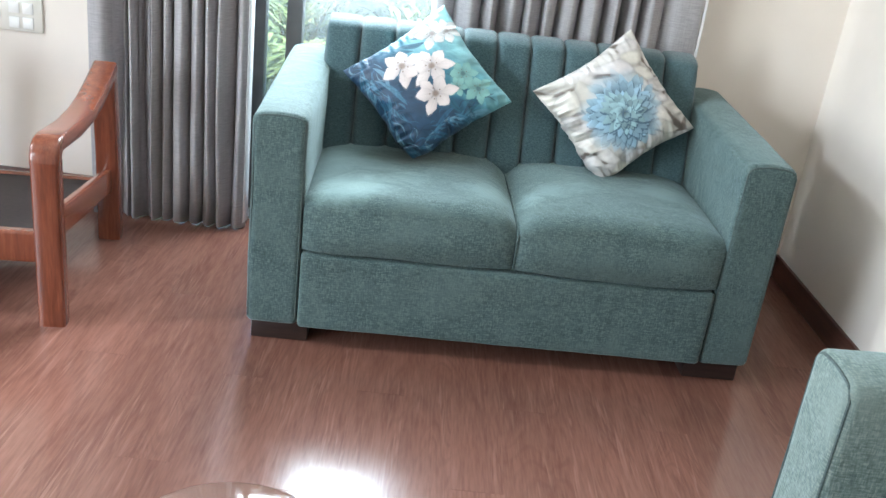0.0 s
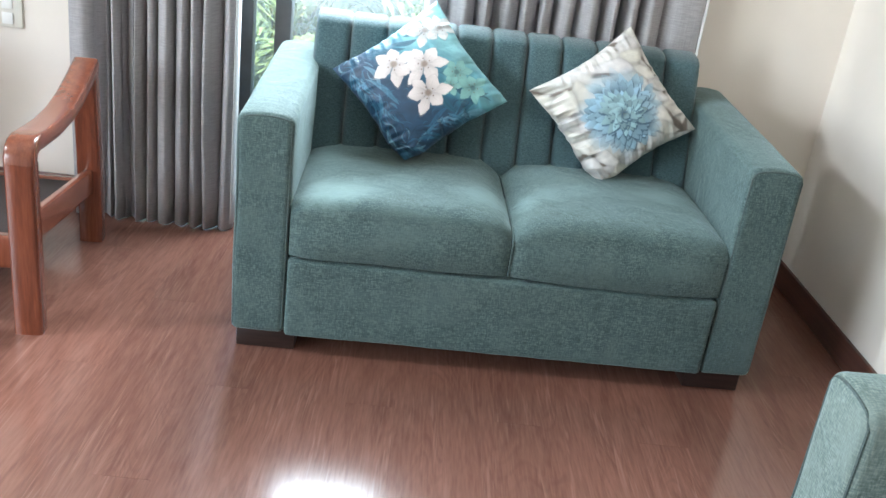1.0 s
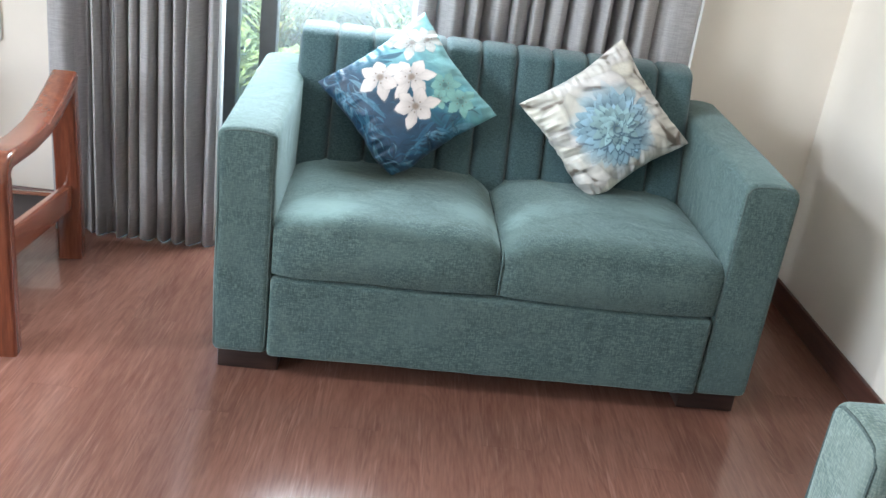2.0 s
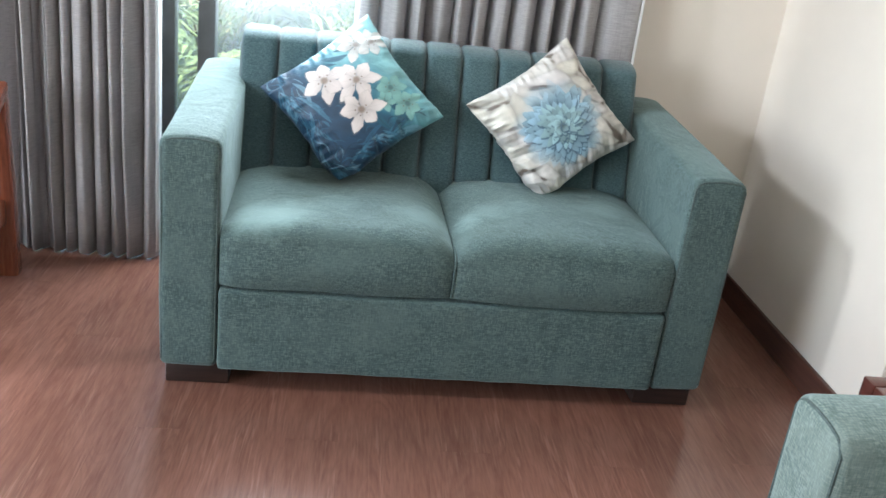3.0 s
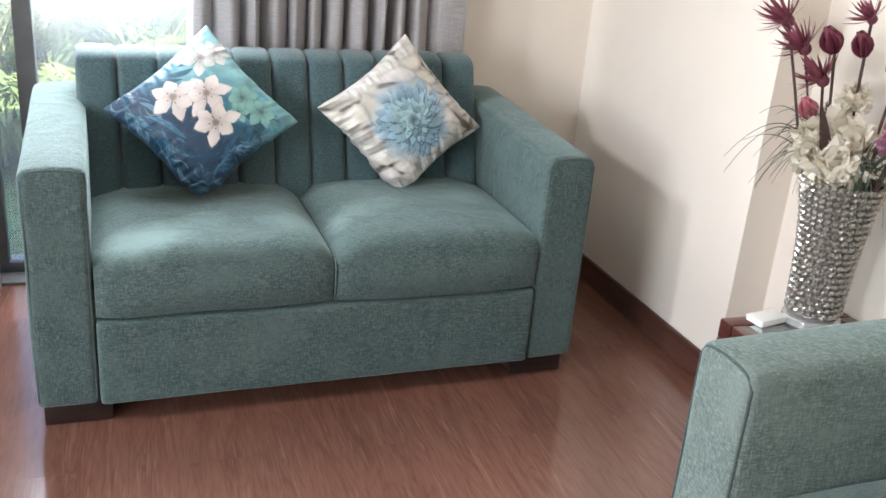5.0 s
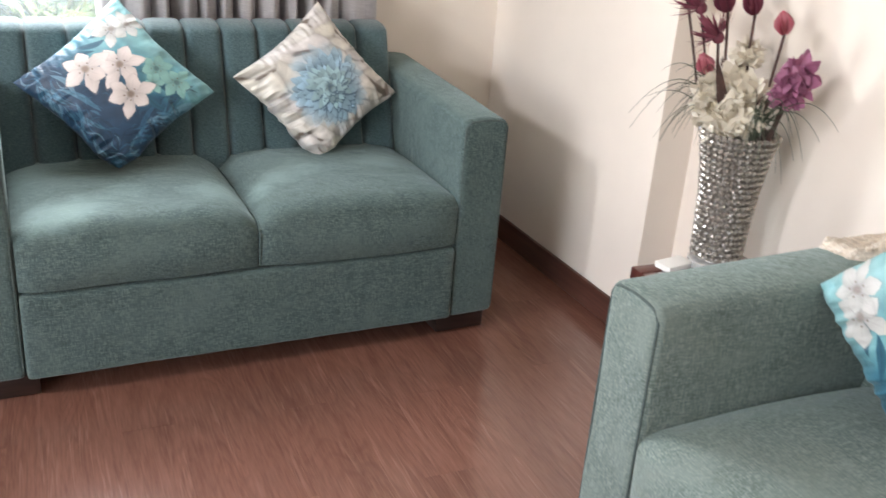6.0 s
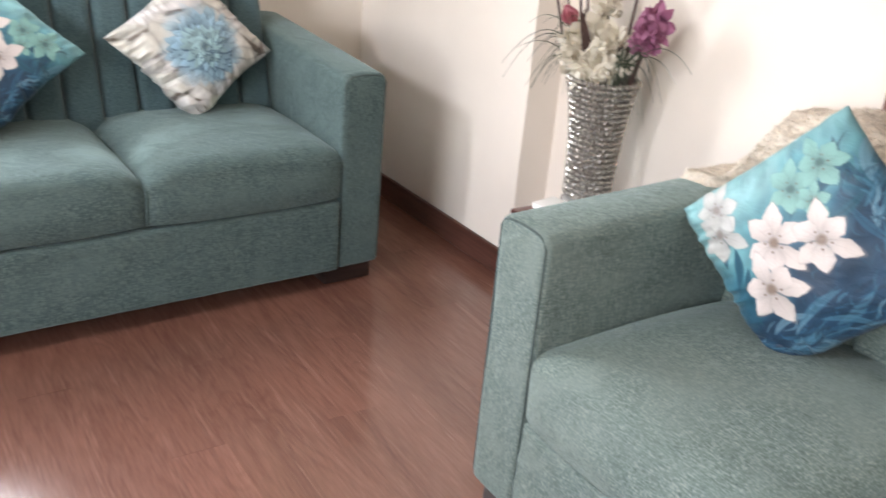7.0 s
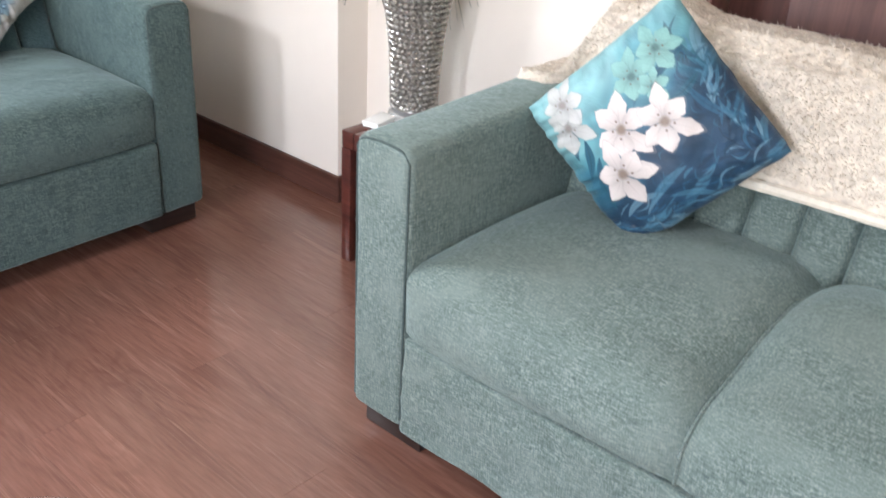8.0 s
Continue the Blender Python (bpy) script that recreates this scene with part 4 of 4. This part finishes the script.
def petal(bm, at, length, width, curl, m, cup=0.0):
    """A pointed petal along the local x of m, curling up by curl."""
    cells = 5
    rows = []
    for i in range(cells + 1):
        s = i / cells
        w = width * math.sin(math.pi * min(0.97, 0.12 + 0.85 * s)) * 0.5
        x = length * s
        z = curl * length * s * s
        rows.append([bm.verts.new(at + m @ Vector((x, k * w, z + cup * abs(k) * w))) for k in (-1, 0, 1)])
    for a, b in zip(rows, rows[1:]):
        for k in range(2):
            bm.faces.new((a[k], a[k + 1], b[k + 1], b[k]))


def aim(d):
    return Vector(d).to_track_quat("Z", "Y").to_matrix()


def spiky_bloom(rng, size, d):
    """Narrow petals in three whorls round the axis d."""
    bm = bmesh.new()
    for ring, (n, lift) in enumerate(((16, 0.25), (13, 0.65), (9, 1.05))):
        for j in range(n):
            a = (j + rng.random() * 0.6) * math.tau / n
            m = aim(d) @ Matrix.Rotation(a, 3, "Z") @ Matrix.Rotation(-lift + rng.uniform(-0.2, 0.2), 3, "Y")
            petal(bm, Vector((0, 0, 0)), size * rng.uniform(0.75, 1.1), size * 0.13, rng.uniform(-0.1, 0.35), m)
    own = bmesh.new()
    bmesh.ops.create_uvsphere(own, u_segments=10, v_segments=6, radius=size * 0.2)
    return join(bm, own)


def tulip(rng, size, d):
    bm = bmesh.new()
    for ring in range(2):
        for j in range(4):
            m = aim(d) @ Matrix.Rotation(j * math.tau / 4 + ring * 0.7, 3, "Z") @ Matrix.Rotation(-1.2 + 0.2 * ring, 3, "Y")
            petal(bm, Vector((0, 0, 0)), size, size * 0.9, 0.45, m, 0.35)
    return bm


def ruffled(rng, size, d, n=64):
    """A dense round head of broad ruffled petals."""
    bm = bmesh.new()
    for j in range(n):
        z = 1 - 1.7 * (j + 0.5) / n
        a = j * 2.39996
        q = math.sqrt(max(0, 1 - z * z))
        out = aim(d) @ Vector((q * math.cos(a), q * math.sin(a), z))
        m = aim(out) @ Matrix.Rotation(rng.random() * 6.28, 3, "Z") @ Matrix.Rotation(-0.35 + rng.uniform(-0.3, 0.3), 3, "Y")
        petal(bm, out * size * 0.6, size * rng.uniform(0.5, 0.85), size * rng.uniform(0.45, 0.8), rng.uniform(-0.1, 0.8), m, rng.uniform(-0.6, 0.7))
    own = bmesh.new()
    bmesh.ops.create_uvsphere(own, u_segments=12, v_segments=8, radius=size * 0.62)
    return join(bm, own)


def flowers():
    f = thing("flower_arrangement", "artificial maroon, pink and cream flowers with wispy grass", "flowers", pose(VX, VY, TZ))
    rng = random.Random(12)
    rim = 0.35
    heads = [
        # dx, dy, height, size, kind
        (-0.03, 0.262, 0.668, 0.078, "spiky"), (-0.03, 0.185, 0.615, 0.080, "spiky"), (-0.02, 0.115, 0.555, 0.078, "spiky"),
        (0.00, 0.120, 0.615, 0.060, "bud"), (0.02, 0.050, 0.620, 0.055, "bud"), (0.04, 0.075, 0.700, 0.060, "spiky"), (0.03, -0.045, 0.590, 0.050, "tulip"),
        (-0.03, 0.112, 0.465, 0.052, "tulip"), (0.01, -0.135, 0.510, 0.044, "magenta"), (0.02, -0.105, 0.465, 0.036, "magenta"),
        (-0.035, 0.065, 0.385, 0.050, "cream"), (-0.045, 0.005, 0.375, 0.054, "cream"), (-0.01, 0.040, 0.455, 0.048, "cream"), (-0.04, 0.080, 0.425, 0.042, "cream"), (0.0, -0.015, 0.440, 0.050, "cream"), (-0.03, -0.045, 0.395, 0.042, "cream"), (0.02, 0.05, 0.52, 0.038, "cream"),
    ]
    for dx, dy, z, size, kind in heads:
        d = Vector((dx * 2 - 0.6, 0.35 + dy * 1.6, 0.75)) if kind == "spiky" else Vector((dx * 2 - 0.45, dy * 1.6, 1.0)) if kind != "cream" else Vector((-0.6, dy * 3 - 0.25, 0.55))
        foot = Vector((dx * 0.2, dy * 0.2, 0.10))
        head = Vector((dx, dy, z))
        bend = (foot + head) / 2 + Vector((rng.uniform(-0.01, 0.01), -0.1 * dy, 0.0))
        pts = [foot * (1 - s) ** 2 + bend * 2 * s * (1 - s) + head * s * s for s in [k / 8 for k in range(9)]]
        stem = part("stem", tube(pts, 0.0035, 6), STEM, f)
        build, mat, name = {"spiky": (spiky_bloom, MAROON, "maroon spiky bloom"), "bud": (tulip, MAROON, "maroon bud"), "tulip": (tulip, PINK, "pink tulip head"), "magenta": (ruffled, MAGENTA, "magenta ruffled bloom"), "cream": (ruffled, CREAM, "cream hydrangea head")}[kind]
        part("bloom", build(rng, size, d), mat, stem, name, 60, Matrix.Translation(head))
    for _ in range(9):    # narrow dark leaves
        a = rng.uniform(0, 6.28)
        bm = bmesh.new()
        petal(bm, Vector((0, 0, 0)), rng.uniform(0.10, 0.17), 0.022, rng.uniform(-0.3, 0.2), aim((math.cos(a) * 0.35, math.sin(a) * 0.45, 1)) @ Matrix.Rotation(-1.57, 3, "Y"))
        part("leaf", bm, STEM, f, at=Matrix.Translation((0.03 * math.cos(a), 0.04 * math.sin(a), 0.36)))
    for k in range(2):    # two sprays of arching grass
        bm = bmesh.new()
        for _ in range(56 if k == 0 else 26):
            sgn = 1 if k == 0 else -1
            a = rng.uniform(-0.9, 0.9) + (1.85 if k == 0 else -1.75)
            ln = 0.04 + 0.19 * rng.random() ** 1.5 * (1.0 if k == 0 else 0.8)
            rise = rng.uniform(0.25, 0.46)
            fall = rise * rng.uniform(0.6, 1.15)
            root = Vector((-0.02, 0.060 * sgn + rng.uniform(-0.012, 0.012), 0.315))
            pts = []
            for i in range(13):
                s = i / 12
                out = ln * s ** 1.25
                pts.append(root + Vector((math.cos(a) * out, math.sin(a) * out, rise * s - fall * s ** 2.2)))
            for p in pts:
                p.x = min(p.x, X2 - VX - 0.008 if VY + p.y < COLUMN_END - 0.01 else X1 - VX - 0.02)
            tube(pts, 0.0021, 4, bm, 0.0004)
        tagged(part("grass_spray", bm, GRASS_BLADE, f, "thin dark arching grass blades"), kind="stuff")


flowers()


# ---- wooden armchair frame ----
def wooden_chair():
    c = thing("wooden_armchair", "varnished teak armchair frame with swooping arms", "chair", pose(-1.217, -0.09, 0, 0, 0, 6.2))
    wide, deep = 0.62, 0.655

    def bar(name, pts, w, h, label=""):
        """A rounded rectangular bar swept along points in one side plane."""
        def ring(p, d):
            side = Vector((1, 0, 0))
            up = d.cross(side).normalized() if abs(d.x) < 0.9 else Vector((0, 0, 1))
            if abs(d.x) >= 0.9:
                side = Vector((0, 1, 0))
            r = 0.28
            out = []
            for k in range(16):
                a = k * math.tau / 16
                ca, sa = math.cos(a), math.sin(a)
                out.append(p + side * (w / 2) * math.copysign(abs(ca) ** r, ca) + up * (h / 2) * math.copysign(abs(sa) ** r, sa))
            return out
        bm = bmesh.new()
        rows = []
        P = [Vector(p) for p in pts]
        for i, p in enumerate(P):
            d = (P[min(i + 1, len(P) - 1)] - P[max(i - 1, 0)]).normalized()
            rows.append([bm.verts.new(q) for q in ring(p, d)])
        for a, b in zip(rows, rows[1:]):
            for k in range(16):
                bm.faces.new((a[k], a[(k + 1) % 16], b[(k + 1) % 16], b[k]))
        bm.faces.new(rows[0])
        bm.faces.new(rows[-1][::-1])
        return part(name, bm, TEAK, c, label, 50)

    for x in (0.0, -wide):
        bar("front_leg", [(x, 0.03, 0), (x, 0.03, 0.25), (x, 0.030, 0.462)], 0.070, 0.052)
        bar("rear_leg", [(x, deep, 0), (x, deep - 0.005, 0.3), (x, deep - 0.03, 0.55)], 0.070, 0.058)
        arm = [(0.0265, 0.455), (0.028, 0.474), (0.036, 0.490), (0.052, 0.500), (0.075, 0.503), (0.12, 0.499), (0.24, 0.492), (0.36, 0.497), (0.46, 0.515), (0.56, 0.545), (0.645, 0.574)]
        bar("armrest", [(x, y, z) for y, z in arm], 0.0715, 0.044, "swooping teak armrest")
        bar("side_rail", [(x, 0.055, 0.275), (x, deep - 0.02, 0.205)], 0.030, 0.078)
    bar("front_rail", [(-wide + 0.03, 0.03, 0.226), (-0.03, 0.03, 0.226)], 0.030, 0.088)
    bar("rear_rail", [(-wide + 0.03, deep, 0.17), (-0.03, deep, 0.17)], 0.030, 0.07)
    seat = box(-wide + 0.018, -0.018, 0.046, deep - 0.016, -0.012, 0.012, 0.006)
    for v in seat.verts:
        v.co.z += 0.252 - 0.10 * v.co.y
    part("seat", seat, DARK_SEAT, c, "dark brown seat board")


wooden_chair()


# ---- small round glass table ----
def glass_table():
    t = thing("glass_table", "small round clear glass table on slim legs", "table", pose(-0.456, -1.365, 0))
    top = 0.45
    prof = [(0.002, top - 0.010), (0.134, top - 0.010), (0.139, top - 0.007), (0.139, top - 0.003), (0.134, top), (0.002, top)]
    part("tabletop", lathe(prof, 64), CLEAR, t, "clear round glass top with polished rim")
    for k in range(3):
        a = k * math.tau / 3 - math.pi / 2
        part("leg", tube([(0.07 * math.cos(a), 0.07 * math.sin(a), top - 0.011), (0.11 * math.cos(a), 0.11 * math.sin(a), 0.0)], 0.008, 10), CHROME, t)


glass_table()


# ---- garden ----
def ground():
    bm = grid(60, 60, lambda u, v: ((u - 0.5) * 600, Y1 + 0.2 + 600 * v * v, -0.10 + (0.06 * noise.noise((u * 90, v * 90, 0)) if v > 0.02 else 0)))
    box(X0 - 300, X2 + 300, -600, Y1 + 0.2, -0.4, -0.13, bm=bm)
    structure("ground", bm, LAWN, "bright green lawn outside the window", "ground")


ground()


def palm(x, y, height, fronds, seed, yellow=False):
    """A clump of arching feathered fronds on thin stems."""
    rng = random.Random(seed)
    p = thing("palm_plant", "yellowing feathery garden palm in sunlight" if yellow else "green feathery garden palm in sunlight", "palm", pose(x, y, -0.1), "palms outside the window")
    stems = bmesh.new()
    leaves = bmesh.new()
    for _ in range(fronds):
        a = rng.uniform(0, math.tau)
        root = Vector((rng.uniform(-0.12, 0.12), rng.uniform(-0.12, 0.12), 0))
        top = height * rng.uniform(0.55, 1.0)
        reach = height * rng.uniform(0.35, 0.65)
        pts = []
        for i in range(15):
            s = i / 14
            pts.append(root + Vector((math.cos(a) * reach * s ** 1.7, math.sin(a) * reach * s ** 1.7, top * (1.25 * s - 0.42 * s ** 3))))
        tube(pts, 0.011, 5, stems, 0.003)
        for i in range(4, 15):
            for sub_step in range(2):
                q = pts[i - 1].lerp(pts[i], sub_step / 2) if i else pts[i]
                d = (pts[i] - pts[i - 1]).normalized()
                side = d.cross(Vector((0, 0, 1))).normalized()
                for sgn in (-1, 1):
                    ln = 0.30 * math.sin(math.pi * min(0.95, (i - 3) / 12)) + 0.08
                    way = (side * sgn + d * 0.7 + Vector((0, 0, rng.uniform(-0.5, 0.15)))).normalized()
                    across = way.cross(Vector((0, 0, 1))).normalized() * rng.uniform(0.009, 0.017)
                    mid = q + way * ln * 0.5
                    tip = q + way * ln + Vector((0, 0, -0.25 * ln))
                    v = [leaves.verts.new(w) for w in (q, mid + across, tip, mid - across)]
                    leaves.faces.new(v)
    part("stems", stems, BARK, p)
    ob = part("crown", leaves, PALM_YELLOW if yellow else PALM, p, smooth=0)
    return ob


rng_g = random.Random(77)
for k in range(26):
    palm(-4.2 + 0.33 * k + rng_g.uniform(-0.25, 0.25), 2.95 + rng_g.uniform(-0.3, 1.9), rng_g.uniform(0.8, 1.7), 19, k, k % 4 == 2)

for k in range(7):
    palm(-2.7 + 0.36 * k + rng_g.uniform(-0.1, 0.1), 2.72 + rng_g.uniform(-0.1, 0.2), rng_g.uniform(0.5, 0.85), 16, 100 + k, k % 3 == 0)


def hedge():
    """A dense far bank of leaves behind the palms."""
    rng = random.Random(6)
    bm = bmesh.new()
    for _ in range(24000):
        x, z = rng.uniform(-9, 7), 2.9 * rng.random() ** 0.8
        y = 6.8 + 0.9 * noise.noise((x * 0.8, z * 1.1, 0)) + rng.uniform(-0.25, 0.25)
        d = Vector((rng.uniform(-1, 1), rng.uniform(-1, 0.2), rng.uniform(-0.6, 1))).normalized() * rng.uniform(0.08, 0.17)
        s = d.cross(Vector((rng.random(), rng.random(), rng.random()))).normalized() * rng.uniform(0.025, 0.05)
        p = Vector((x, y, z))
        v = [bm.verts.new(w) for w in (p, p + d / 2 + s, p + d, p + d / 2 - s)]
        bm.faces.new(v)
    me = bpy.data.meshes.new("hedge")
    bm.to_mesh(me)
    bm.free()
    me.materials.append(PALM)
    tagged(new("hedge", me), "tall sunlit leafy green hedge behind the palms", "hedge", kind="stuff")


hedge()


# ---- floor planks ----
def planks():
    width, length, gap = 0.122, 1.21, 0.0007
    meshes = {}

    def plank_mesh(w, l):
        key = (round(w, 3), round(l, 3))
        if key not in meshes:
            bm = box(0, w, 0, l - gap, -0.012, 0.0)
            me = bpy.data.meshes.new("plank")
            bm.to_mesh(me)
            bm.free()
            me.materials.append(LAMINATE)
            meshes[key] = me
        return meshes[key]
    rng = random.Random(21)
    x = X0
    col = 0
    joint_near = -0.237
    while x < X2 - 0.01:
        w = min(width, X2 - x)
        shift = (0.0, 0.41, 0.80)[col % 3] + rng.uniform(-0.05, 0.05)
        edges = [joint_near + shift + k * length for k in range(-5, 3)]
        cuts = [Y0] + [e for e in edges if Y0 + 0.05 < e < Y1 - 0.05] + [Y1]
        for a, b in zip(cuts, cuts[1:]):
            p = new("plank", plank_mesh(w, b - a))
            p.parent = floor
            p.location = (x, a, 0)
        x += width
        col += 1


planks()
